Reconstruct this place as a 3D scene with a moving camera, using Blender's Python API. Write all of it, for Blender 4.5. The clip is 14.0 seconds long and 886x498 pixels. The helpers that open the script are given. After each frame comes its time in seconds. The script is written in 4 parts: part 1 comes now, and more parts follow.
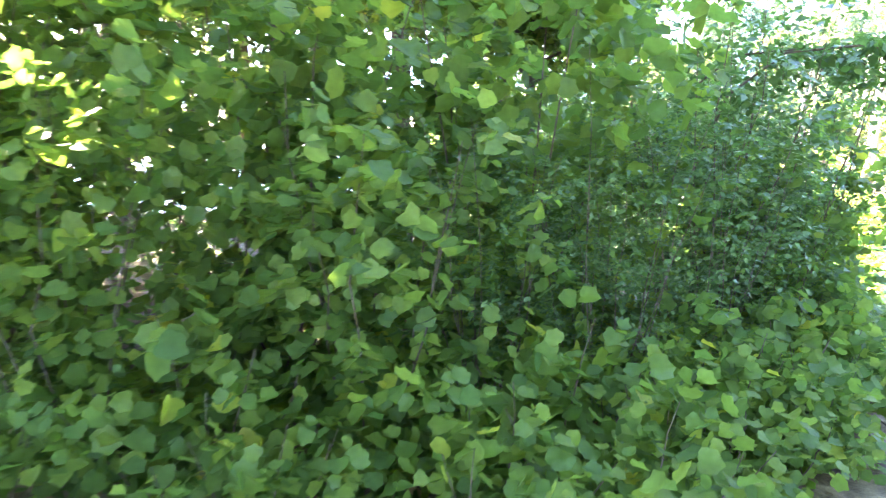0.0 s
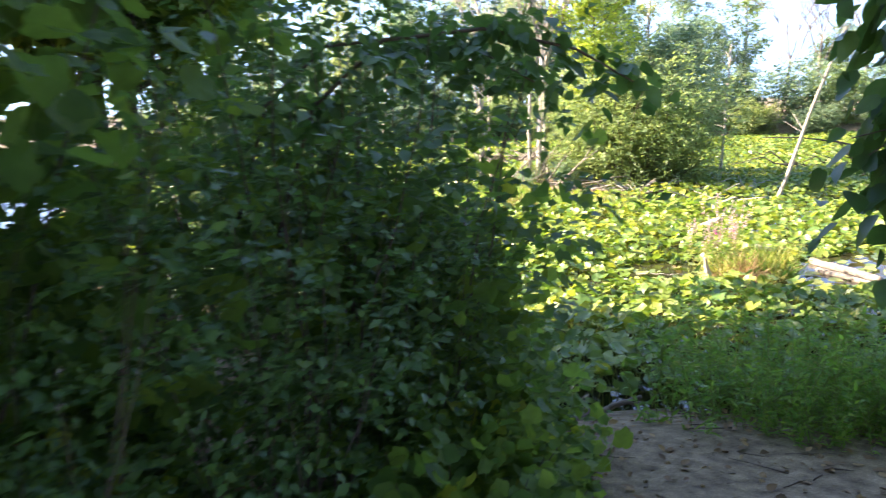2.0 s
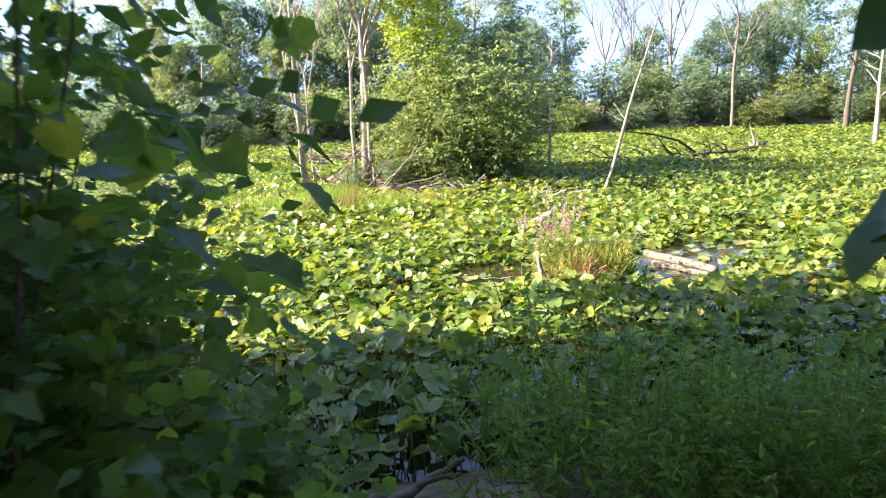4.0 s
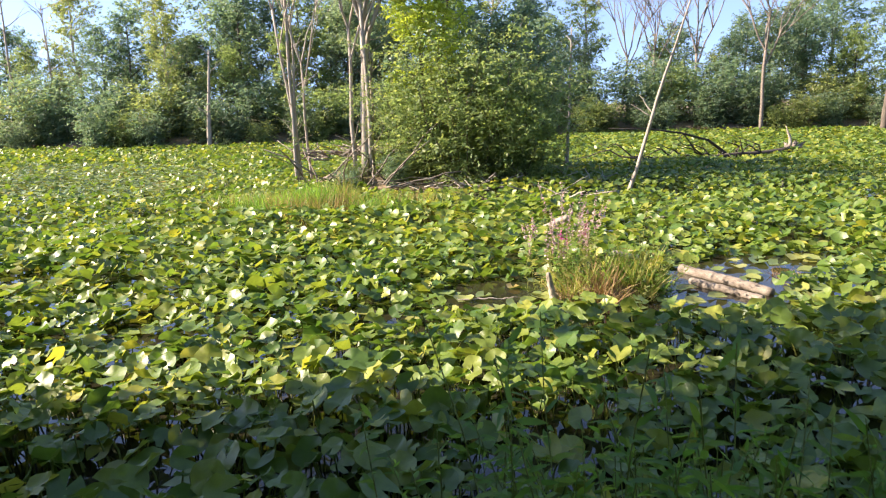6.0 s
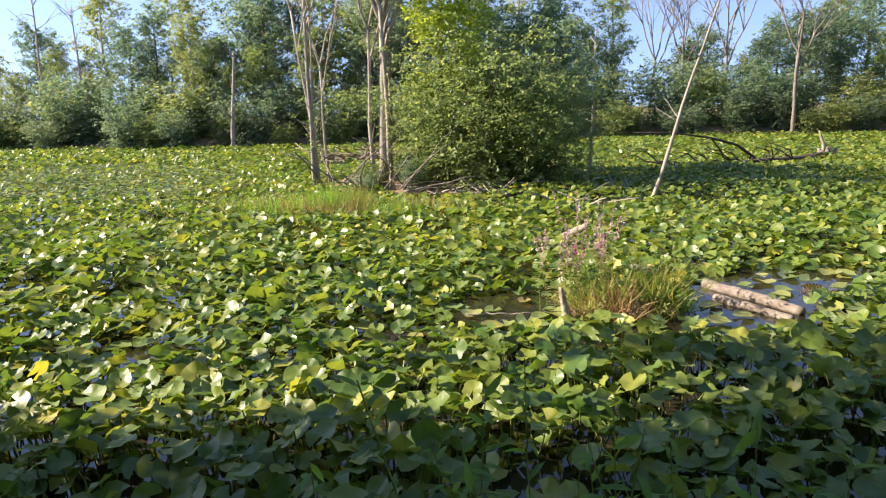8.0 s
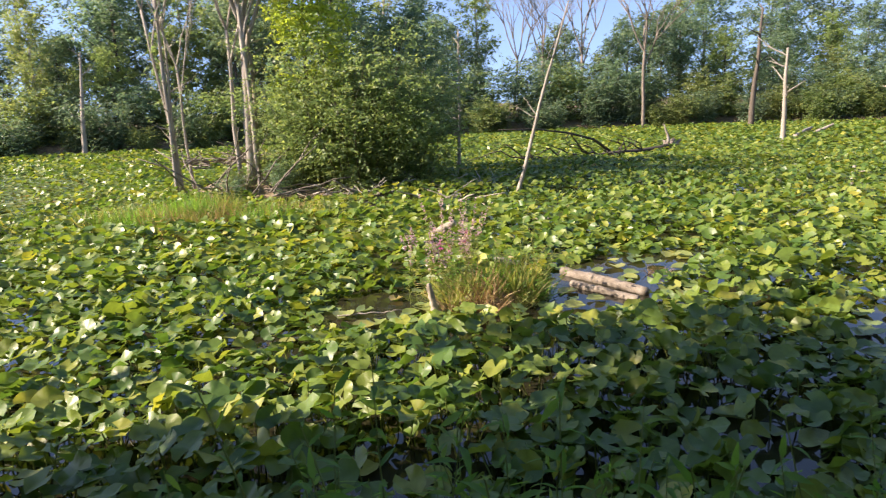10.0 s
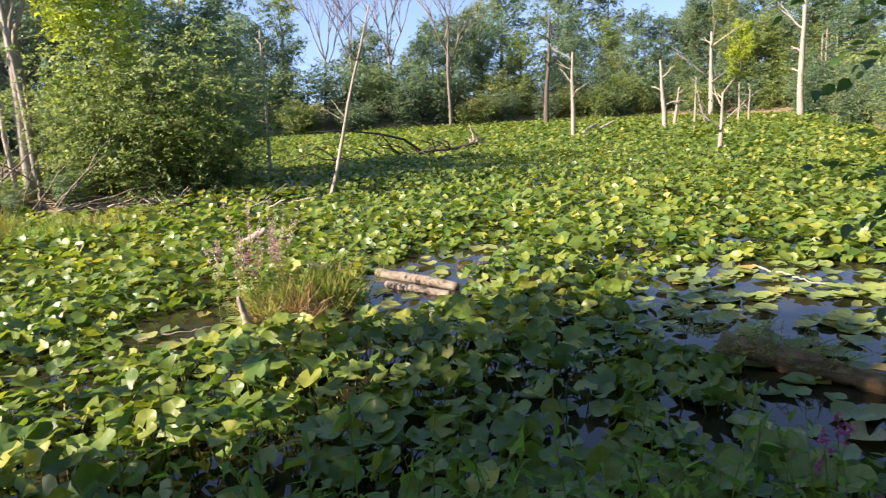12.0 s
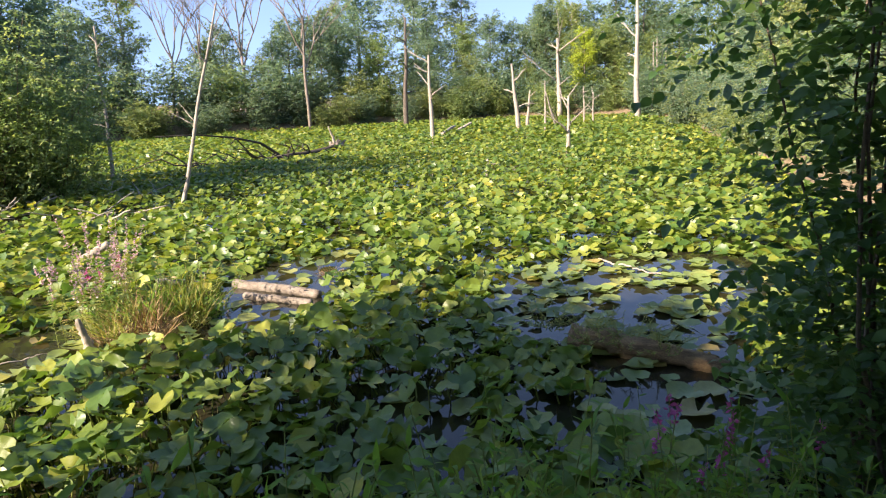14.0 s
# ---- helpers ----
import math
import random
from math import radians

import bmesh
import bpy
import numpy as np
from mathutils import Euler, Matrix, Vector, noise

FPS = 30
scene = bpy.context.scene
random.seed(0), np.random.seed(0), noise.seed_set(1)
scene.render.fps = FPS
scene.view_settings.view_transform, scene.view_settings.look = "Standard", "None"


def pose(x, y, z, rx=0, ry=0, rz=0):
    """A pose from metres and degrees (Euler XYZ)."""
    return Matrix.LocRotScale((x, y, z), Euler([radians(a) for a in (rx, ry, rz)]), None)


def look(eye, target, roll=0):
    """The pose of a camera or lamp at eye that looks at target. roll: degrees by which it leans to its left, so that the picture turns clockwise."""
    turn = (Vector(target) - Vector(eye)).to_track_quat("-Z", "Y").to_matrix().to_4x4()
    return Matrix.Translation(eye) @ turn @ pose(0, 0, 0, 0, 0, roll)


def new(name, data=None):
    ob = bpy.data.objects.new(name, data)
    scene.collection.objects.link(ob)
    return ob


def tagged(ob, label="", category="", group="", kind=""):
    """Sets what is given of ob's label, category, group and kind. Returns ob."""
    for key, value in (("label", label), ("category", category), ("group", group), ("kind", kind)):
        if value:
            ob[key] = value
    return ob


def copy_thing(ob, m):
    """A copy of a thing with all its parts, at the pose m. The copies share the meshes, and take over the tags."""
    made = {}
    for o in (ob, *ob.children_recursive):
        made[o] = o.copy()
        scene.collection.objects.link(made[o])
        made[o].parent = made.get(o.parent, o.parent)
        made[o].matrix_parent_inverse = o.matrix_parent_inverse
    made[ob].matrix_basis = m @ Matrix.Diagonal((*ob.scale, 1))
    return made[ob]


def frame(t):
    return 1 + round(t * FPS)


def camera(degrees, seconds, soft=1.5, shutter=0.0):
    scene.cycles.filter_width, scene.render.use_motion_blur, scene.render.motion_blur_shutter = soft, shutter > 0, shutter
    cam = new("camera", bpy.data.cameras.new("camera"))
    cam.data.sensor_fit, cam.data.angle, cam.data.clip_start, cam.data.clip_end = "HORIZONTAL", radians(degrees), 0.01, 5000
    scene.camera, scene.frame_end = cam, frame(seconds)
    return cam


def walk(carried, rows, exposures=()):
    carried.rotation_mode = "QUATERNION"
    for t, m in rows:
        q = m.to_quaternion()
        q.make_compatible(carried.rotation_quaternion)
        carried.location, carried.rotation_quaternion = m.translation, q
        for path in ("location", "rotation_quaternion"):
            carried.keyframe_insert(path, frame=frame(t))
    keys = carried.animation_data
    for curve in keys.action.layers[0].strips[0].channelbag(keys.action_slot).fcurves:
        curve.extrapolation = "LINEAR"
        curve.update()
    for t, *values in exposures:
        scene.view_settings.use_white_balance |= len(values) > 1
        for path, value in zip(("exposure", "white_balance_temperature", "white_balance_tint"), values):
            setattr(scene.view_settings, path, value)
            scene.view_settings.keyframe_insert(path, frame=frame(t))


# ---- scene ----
# ---------- camera and walk ----------
cam = camera(67.0, 14.0, soft=1.2, shutter=0.35)
PATH = [
    (0.0, -0.003, 0.008, 2.676, 77.99, -0.04, -0.10),
    (0.5, 0.183, 0.484, 2.659, 78.09, 0.38, -4.08),
    (1.0, 0.462, 0.937, 2.687, 78.11, 0.82, -9.84),
    (1.5, 0.828, 1.347, 2.717, 78.09, 1.28, -17.96),
    (2.0, 1.199, 1.679, 2.745, 77.93, 1.56, -24.06),
    (2.5, 1.553, 2.018, 2.712, 77.86, 1.92, -31.15),
    (3.0, 1.932, 2.332, 2.614, 77.85, 2.07, -35.55),
    (3.5, 2.227, 2.630, 2.530, 77.86, 1.98, -37.15),
    (4.0, 2.548, 2.960, 2.395, 77.93, 1.97, -37.58),
    (6.5, 4.120, 4.343, 2.136, 78.20, 1.03, -34.44),
    (7.0, 4.250, 4.429, 2.142, 78.33, 0.98, -32.31),
    (9.5, 4.248, 4.204, 2.194, 78.02, 2.03, -40.96),
    (10.0, 4.260, 4.175, 2.201, 77.87, 2.18, -44.45),
    (10.5, 4.283, 4.134, 2.204, 77.70, 2.31, -48.21),
    (11.0, 4.292, 4.098, 2.214, 77.56, 2.51, -52.40),
    (11.5, 4.295, 4.087, 2.234, 77.39, 2.62, -56.37),
    (12.0, 4.314, 4.077, 2.240, 77.25, 2.63, -60.06),
    (12.5, 4.332, 4.056, 2.252, 77.09, 2.64, -63.74),
    (13.0, 4.342, 4.035, 2.268, 76.96, 2.64, -67.16),
    (13.5, 4.341, 4.013, 2.279, 76.86, 2.52, -69.85),
    (14.0, 4.337, 4.013, 2.280, 76.85, 2.45, -71.71),
]
EXPOSURES = [(t, stops, 6600, 22) for t, stops in ((0, 5.45), (0.9, 5.25), (1.2, 4.25), (1.6, 3.25), (2.1, 2.85), (3.0, 2.65), (4.2, 2.3), (6.3, 1.68), (9.3, 1.45), (12.0, 1.5), (14.0, 1.64))]
walk(cam, [(t, pose(x, y, z, rx, ry, rz)) for t, x, y, z, rx, ry, rz in PATH], EXPOSURES)

# ---------- world and sun ----------
SUN_YAW, SUN_UP = 50.0, 33.0
world = bpy.data.worlds.new("sky")
scene.world = world
world.use_nodes = True
wn, wl = world.node_tree.nodes, world.node_tree.links
sky = wn.new("ShaderNodeTexSky")
sky.sky_type, sky.sun_disc = "NISHITA", False
sky.sun_elevation, sky.sun_rotation = radians(SUN_UP), radians(-SUN_YAW)
sky.air_density, sky.dust_density, sky.ozone_density = 1.0, 0.3, 2.0
wn["Background"].inputs["Strength"].default_value = 0.115
sky_way, sky_lift = wn.new("ShaderNodeTexCoord"), wn.new("ShaderNodeVectorMath")
sky_lift.operation, sky_lift.inputs[1].default_value = "ADD", (0.0, 0.0, 0.22)
wl.new(sky_way.outputs["Generated"], sky_lift.inputs[0])
wl.new(sky_lift.outputs["Vector"], sky.inputs["Vector"])
wl.new(sky.outputs["Color"], wn["Background"].inputs["Color"])
sun_data = bpy.data.lights.new("sun", "SUN")
sun_data.energy, sun_data.angle, sun_data.color = 5.0, radians(0.5), (1.0, 0.89, 0.68)
sun_vec = Vector((-math.sin(radians(SUN_YAW)) * math.cos(radians(SUN_UP)), math.cos(radians(SUN_YAW)) * math.cos(radians(SUN_UP)), math.sin(radians(SUN_UP))))
sun = new("sun", sun_data)
sun.matrix_world = look(sun_vec * 80, (0, 0, 0))

# ---------- materials ----------
def material(name):
    m = bpy.data.materials.new(name)
    m.use_nodes = True
    return m, m.node_tree.nodes, m.node_tree.links, m.node_tree.nodes["Principled BSDF"]


def ramp_node(n, stops):
    r = n.new("ShaderNodeValToRGB")
    e = r.color_ramp.elements
    while len(e) < len(stops):
        e.new(0.5)
    for el, (p, c) in zip(e, stops):
        el.position, el.color = p, (*c, 1)
    return r


def leaf_material(name, stops, rough=0.45, through_light=0.35, tint=(1.0, 1.0, 0.6), single=False, hue_by_thing=0.0, spec=0.5, patch=0.0):
    """Leaves: a colour for each leaf, veins and blotches, gloss, and light that passes through."""
    m, n, l, b = material(name)
    if single:
        rnd = n.new("ShaderNodeObjectInfo").outputs["Random"]
    else:
        rnd = n.new("ShaderNodeNewGeometry").outputs["Random Per Island"]
    r = ramp_node(n, stops)
    co = n.new("ShaderNodeTexCoord")
    if patch:
        geo = n.new("ShaderNodeNewGeometry")
        big = n.new("ShaderNodeTexNoise")
        big.inputs["Scale"].default_value, big.inputs["Detail"].default_value = 0.33, 3.0
        l.new(geo.outputs["Position"], big.inputs["Vector"])
        mr = n.new("ShaderNodeMapRange")
        mr.inputs["From Min"].default_value, mr.inputs["From Max"].default_value = 0.35, 0.65
        mr.inputs["To Min"].default_value, mr.inputs["To Max"].default_value = -patch, patch
        l.new(big.outputs["Fac"], mr.inputs["Value"])
        ad = n.new("ShaderNodeMath")
        ad.operation = "ADD"
        l.new(rnd, ad.inputs[0])
        l.new(mr.outputs["Result"], ad.inputs[1])
        l.new(ad.outputs["Value"], r.inputs["Fac"])
    else:
        l.new(rnd, r.inputs["Fac"])
    nz = n.new("ShaderNodeTexNoise")
    nz.inputs["Scale"].default_value, nz.inputs["Detail"].default_value = 28.0, 3.0
    l.new(co.outputs["Object"], nz.inputs["Vector"])
    val = n.new("ShaderNodeMapRange")
    val.inputs["To Min"].default_value, val.inputs["To Max"].default_value = 0.72, 1.28
    l.new(nz.outputs["Fac"], val.inputs["Value"])
    hsv = n.new("ShaderNodeHueSaturation")
    l.new(r.outputs["Color"], hsv.inputs["Color"])
    l.new(val.outputs["Result"], hsv.inputs["Value"])
    if hue_by_thing:
        oi = n.new("ShaderNodeObjectInfo")
        hr = n.new("ShaderNodeMapRange")
        hr.inputs["To Min"].default_value, hr.inputs["To Max"].default_value = 0.5 - hue_by_thing, 0.5 + hue_by_thing * 0.6
        l.new(oi.outputs["Random"], hr.inputs["Value"])
        l.new(hr.outputs["Result"], hsv.inputs["Hue"])
    l.new(hsv.outputs["Color"], b.inputs["Base Color"])
    b.inputs["Roughness"].default_value = rough
    b.inputs["Specular IOR Level"].default_value = spec
    bump = n.new("ShaderNodeBump")
    bump.inputs["Strength"].default_value, bump.inputs["Distance"].default_value = 0.25, 0.01
    l.new(nz.outputs["Fac"], bump.inputs["Height"])
    l.new(bump.outputs["Normal"], b.inputs["Normal"])
    tr = n.new("ShaderNodeBsdfTranslucent")
    mul = n.new("ShaderNodeMix")
    mul.data_type, mul.blend_type = "RGBA", "MULTIPLY"
    mul.inputs["Factor"].default_value = 1.0
    mul.inputs["B"].default_value = (*tint, 1)
    gain = n.new("ShaderNodeHueSaturation")
    gain.inputs["Value"].default_value = 1.9
    l.new(hsv.outputs["Color"], gain.inputs["Color"])
    l.new(gain.outputs["Color"], mul.inputs["A"])
    l.new(mul.outputs["Result"], tr.inputs["Color"])
    mix = n.new("ShaderNodeMixShader")
    mix.inputs["Fac"].default_value = through_light
    l.new(b.outputs["BSDF"], mix.inputs[1])
    l.new(tr.outputs["BSDF"], mix.inputs[2])
    l.new(mix.outputs["Shader"], n["Material Output"].inputs["Surface"])
    return m


def rough_material(name, stops, scale=6.0, stretch=(1, 1, 1), rough=0.85, bump_d=0.02, fine=60.0, strength=0.6):
    """Bark, dead wood, earth: two scales of noise in colour and relief."""
    m, n, l, b = material(name)
    co = n.new("ShaderNodeTexCoord")
    mp = n.new("ShaderNodeMapping")
    mp.inputs["Scale"].default_value = stretch
    l.new(co.outputs["Object"], mp.inputs["Vector"])
    a = n.new("ShaderNodeTexNoise")
    a.inputs["Scale"].default_value, a.inputs["Detail"].default_value = scale, 6.0
    f = n.new("ShaderNodeTexNoise")
    f.inputs["Scale"].default_value, f.inputs["Detail"].default_value = fine, 4.0
    l.new(mp.outputs["Vector"], a.inputs["Vector"])
    l.new(mp.outputs["Vector"], f.inputs["Vector"])
    add = n.new("ShaderNodeMath")
    add.operation = "MULTIPLY_ADD"
    add.inputs[1].default_value = 0.45
    l.new(f.outputs["Fac"], add.inputs[0])
    sc = n.new("ShaderNodeMath")
    sc.operation = "MULTIPLY"
    sc.inputs[1].default_value = 0.6
    l.new(a.outputs["Fac"], sc.inputs[0])
    l.new(sc.outputs["Value"], add.inputs[2])
    r = ramp_node(n, stops)
    l.new(add.outputs["Value"], r.inputs["Fac"])
    l.new(r.outputs["Color"], b.inputs["Base Color"])
    b.inputs["Roughness"].default_value = rough
    bump = n.new("ShaderNodeBump")
    bump.inputs["Strength"].default_value, bump.inputs["Distance"].default_value = strength, bump_d
    l.new(add.outputs["Value"], bump.inputs["Height"])
    l.new(bump.outputs["Normal"], b.inputs["Normal"])
    return m


PAD_STOPS = [(0.0, (0.064, 0.13, 0.022)), (0.45, (0.126, 0.192, 0.028)), (0.85, (0.19, 0.235, 0.033)), (0.975, (0.27, 0.285, 0.04)), (1.0, (0.35, 0.335, 0.045))]
M_PAD = leaf_material("pad_leaf", PAD_STOPS, rough=0.42, through_light=0.3, spec=0.48, patch=0.08)
M_PAD_ONE = leaf_material("pad_leaf_single", PAD_STOPS, rough=0.42, through_light=0.3, spec=0.48, patch=0.08, single=True)
M_FLOAT = leaf_material("floating_leaf", [(0.0, (0.14, 0.20, 0.06)), (0.7, (0.18, 0.235, 0.065)), (0.95, (0.26, 0.265, 0.07)), (1.0, (0.30, 0.22, 0.06))], rough=0.34, through_light=0.15)
M_STALK = leaf_material("pad_stalk", [(0.0, (0.16, 0.22, 0.05)), (1.0, (0.24, 0.27, 0.06))], rough=0.5, through_light=0.15)
# The blue of distant haze is mixed into this leaf colour.
M_TREE_HAZE = leaf_material("tree_leaf", [(0.0, (0.085, 0.145, 0.095)), (0.5, (0.125, 0.195, 0.12)), (0.9, (0.18, 0.245, 0.14)), (1.0, (0.24, 0.28, 0.14))], rough=0.5, through_light=0.45, tint=(1.0, 1.0, 0.75), hue_by_thing=0.025)
M_TREE_Y = leaf_material("yellow_green_leaf", [(0.0, (0.25, 0.32, 0.045)), (0.6, (0.33, 0.39, 0.055)), (1.0, (0.43, 0.46, 0.065))], rough=0.5, through_light=0.45)
M_WILLOW = leaf_material("willow_leaf", [(0.0, (0.13, 0.19, 0.075)), (0.6, (0.195, 0.255, 0.095)), (1.0, (0.29, 0.32, 0.105))], rough=0.5, through_light=0.45, tint=(1.0, 1.0, 0.7), hue_by_thing=0.02)
M_BROAD = leaf_material("broad_leaf", [(0.0, (0.075, 0.145, 0.038)), (0.5, (0.115, 0.192, 0.045)), (0.9, (0.165, 0.24, 0.05)), (0.99, (0.19, 0.27, 0.05)), (1.0, (0.36, 0.36, 0.05))], rough=0.5, through_light=0.52, spec=0.3)
M_DARK = leaf_material("dogwood_leaf", [(0.0, (0.055, 0.12, 0.038)), (0.6, (0.08, 0.155, 0.048)), (1.0, (0.12, 0.20, 0.055))], rough=0.38, through_light=0.40)
M_WEED = leaf_material("weed_leaf", [(0.0, (0.085, 0.19, 0.03)), (0.6, (0.135, 0.25, 0.04)), (1.0, (0.21, 0.31, 0.05))], rough=0.55, through_light=0.5, spec=0.35)
M_GRASS = leaf_material("grass_blade", [(0.0, (0.15, 0.20, 0.045)), (0.5, (0.23, 0.25, 0.06)), (0.85, (0.34, 0.30, 0.10)), (1.0, (0.38, 0.28, 0.14))], rough=0.55, through_light=0.35)
M_DRY = leaf_material("dry_stem", [(0.0, (0.22, 0.13, 0.06)), (0.6, (0.33, 0.21, 0.10)), (1.0, (0.42, 0.31, 0.16))], rough=0.75, through_light=0.15)
M_PINK = leaf_material("pink_flower", [(0.0, (0.36, 0.27, 0.24)), (0.6, (0.47, 0.34, 0.35)), (1.0, (0.55, 0.46, 0.42))], rough=0.6, through_light=0.35, tint=(1, 0.8, 1))
M_PETAL = leaf_material("magenta_flower", [(0.0, (0.36, 0.06, 0.20)), (1.0, (0.50, 0.14, 0.32))], rough=0.6, through_light=0.35, tint=(1, 0.7, 0.9))
M_LITTER = leaf_material("fallen_leaf", [(0.0, (0.10, 0.06, 0.03)), (0.6, (0.20, 0.12, 0.06)), (1.0, (0.34, 0.22, 0.10))], rough=0.8, through_light=0.1)
M_BARK = rough_material("bark", [(0.25, (0.045, 0.035, 0.028)), (0.5, (0.10, 0.08, 0.06)), (0.75, (0.19, 0.16, 0.125))], 7.0, (2.5, 2.5, 0.5))
M_PALE = rough_material("pale_bark", [(0.25, (0.15, 0.12, 0.09)), (0.5, (0.33, 0.28, 0.22)), (0.75, (0.50, 0.44, 0.36))], 6.0, (2.5, 2.5, 0.4))
M_DEAD = rough_material("dead_wood", [(0.2, (0.13, 0.105, 0.08)), (0.5, (0.33, 0.285, 0.235)), (0.8, (0.52, 0.47, 0.40))], 5.0, (3.0, 3.0, 0.35))
M_DRIFT = rough_material("drift_wood", [(0.25, (0.05, 0.04, 0.03)), (0.48, (0.17, 0.138, 0.105)), (0.62, (0.27, 0.23, 0.185)), (0.85, (0.40, 0.35, 0.29))], 7.0, (2.2, 1.0, 2.2), bump_d=0.02)
M_ROT = rough_material("rotten_wood", [(0.3, (0.055, 0.034, 0.017)), (0.5, (0.23, 0.15, 0.07)), (0.66, (0.42, 0.28, 0.13))], 5.0, (3.5, 0.8, 3.5), bump_d=0.05, strength=0.9)
M_WET = rough_material("wet_bark", [(0.2, (0.018, 0.014, 0.011)), (0.5, (0.05, 0.04, 0.03)), (0.8, (0.10, 0.085, 0.065))], 8.0, (2.0, 2.0, 0.6))
M_TWIG = rough_material("twig_bark", [(0.2, (0.05, 0.035, 0.025)), (0.5, (0.12, 0.085, 0.06)), (0.8, (0.22, 0.17, 0.12))], 9.0)


def ground_material():
    m, n, l, b = material("earth")
    co = n.new("ShaderNodeTexCoord")
    outs = []
    for scale, detail in ((0.7, 5.0), (9.0, 8.0), (70.0, 4.0)):
        t = n.new("ShaderNodeTexNoise")
        t.inputs["Scale"].default_value, t.inputs["Detail"].default_value = scale, detail
        l.new(co.outputs["Object"], t.inputs["Vector"])
        outs.append(t.outputs["Fac"])
    soil = ramp_node(n, [(0.3, (0.10, 0.072, 0.044)), (0.5, (0.20, 0.150, 0.094)), (0.7, (0.31, 0.245, 0.16))])
    l.new(outs[1], soil.inputs["Fac"])
    grit = ramp_node(n, [(0.35, (0.75, 0.72, 0.70)), (0.65, (1.15, 1.12, 1.08))])
    l.new(outs[2], grit.inputs["Fac"])
    mul = n.new("ShaderNodeMix")
    mul.data_type, mul.blend_type = "RGBA", "MULTIPLY"
    mul.inputs["Factor"].default_value = 1.0
    l.new(soil.outputs["Color"], mul.inputs["A"])
    l.new(grit.outputs["Color"], mul.inputs["B"])
    l.new(mul.outputs["Result"], b.inputs["Base Color"])
    b.inputs["Roughness"].default_value = 0.95
    bump = n.new("ShaderNodeBump")
    bump.inputs["Strength"].default_value, bump.inputs["Distance"].default_value = 0.9, 0.03
    s = n.new("ShaderNodeMath")
    s.operation = "MULTIPLY_ADD"
    s.inputs[1].default_value = 0.3
    l.new(outs[2], s.inputs[0])
    l.new(outs[1], s.inputs[2])
    l.new(s.outputs["Value"], bump.inputs["Height"])
    l.new(bump.outputs["Normal"], b.inputs["Normal"])
    return m


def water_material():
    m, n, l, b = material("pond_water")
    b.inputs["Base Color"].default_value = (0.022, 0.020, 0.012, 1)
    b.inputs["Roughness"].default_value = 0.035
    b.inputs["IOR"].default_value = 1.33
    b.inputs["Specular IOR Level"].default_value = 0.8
    co = n.new("ShaderNodeTexCoord")
    t = n.new("ShaderNodeTexNoise")
    t.inputs["Scale"].default_value, t.inputs["Detail"].default_value = 5.0, 2.0
    l.new(co.outputs["Object"], t.inputs["Vector"])
    bump = n.new("ShaderNodeBump")
    bump.inputs["Strength"].default_value, bump.inputs["Distance"].default_value = 0.12, 0.02
    l.new(t.outputs["Fac"], bump.inputs["Height"])
    l.new(bump.outputs["Normal"], b.inputs["Normal"])
    return m


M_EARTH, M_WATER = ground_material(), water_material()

# ---------- mesh tools ----------
rng = np.random.default_rng(7)


def unit(v):
    v = np.asarray(v, float)
    return v / np.maximum(np.linalg.norm(v, axis=-1, keepdims=True), 1e-9)


def mesh_of(name, verts, faces, mat):
    """One mesh from an array of points and arrays of triangles or quads."""
    me = bpy.data.meshes.new(name)
    verts = np.asarray(verts, np.float32)
    groups = [np.asarray(f, np.int32) for f in faces if len(f)]
    me.vertices.add(len(verts))
    me.vertices.foreach_set("co", verts.ravel())
    idx = np.concatenate([g.ravel() for g in groups])
    sizes = np.concatenate([np.full(len(g), g.shape[1], np.int32) for g in groups])
    me.loops.add(len(idx))
    me.loops.foreach_set("vertex_index", idx)
    me.polygons.add(len(sizes))
    me.polygons.foreach_set("loop_start", np.concatenate([[0], np.cumsum(sizes)[:-1]]).astype(np.int32))
    me.polygons.foreach_set("use_smooth", np.ones(len(sizes), bool))
    me.materials.append(mat)
    me.update(calc_edges=True)
    return me


def part(name, me, parent=None, label=""):
    ob = new(name, me)
    if parent:
        ob.parent = parent
    return tagged(ob, label)


class Buf:
    """Collects points and faces of one mesh."""

    def __init__(self):
        self.v, self.q, self.t, self.n = [], [], [], 0

    def add(self, v, quads=(), tris=()):
        if len(quads):
            self.q.append(np.asarray(quads) + self.n)
        if len(tris):
            self.t.append(np.asarray(tris) + self.n)
        self.v.append(np.asarray(v))
        self.n += len(v)

    def mesh(self, name, mat):
        return mesh_of(name, np.concatenate(self.v), [np.concatenate(x) for x in (self.q, self.t) if x], mat)


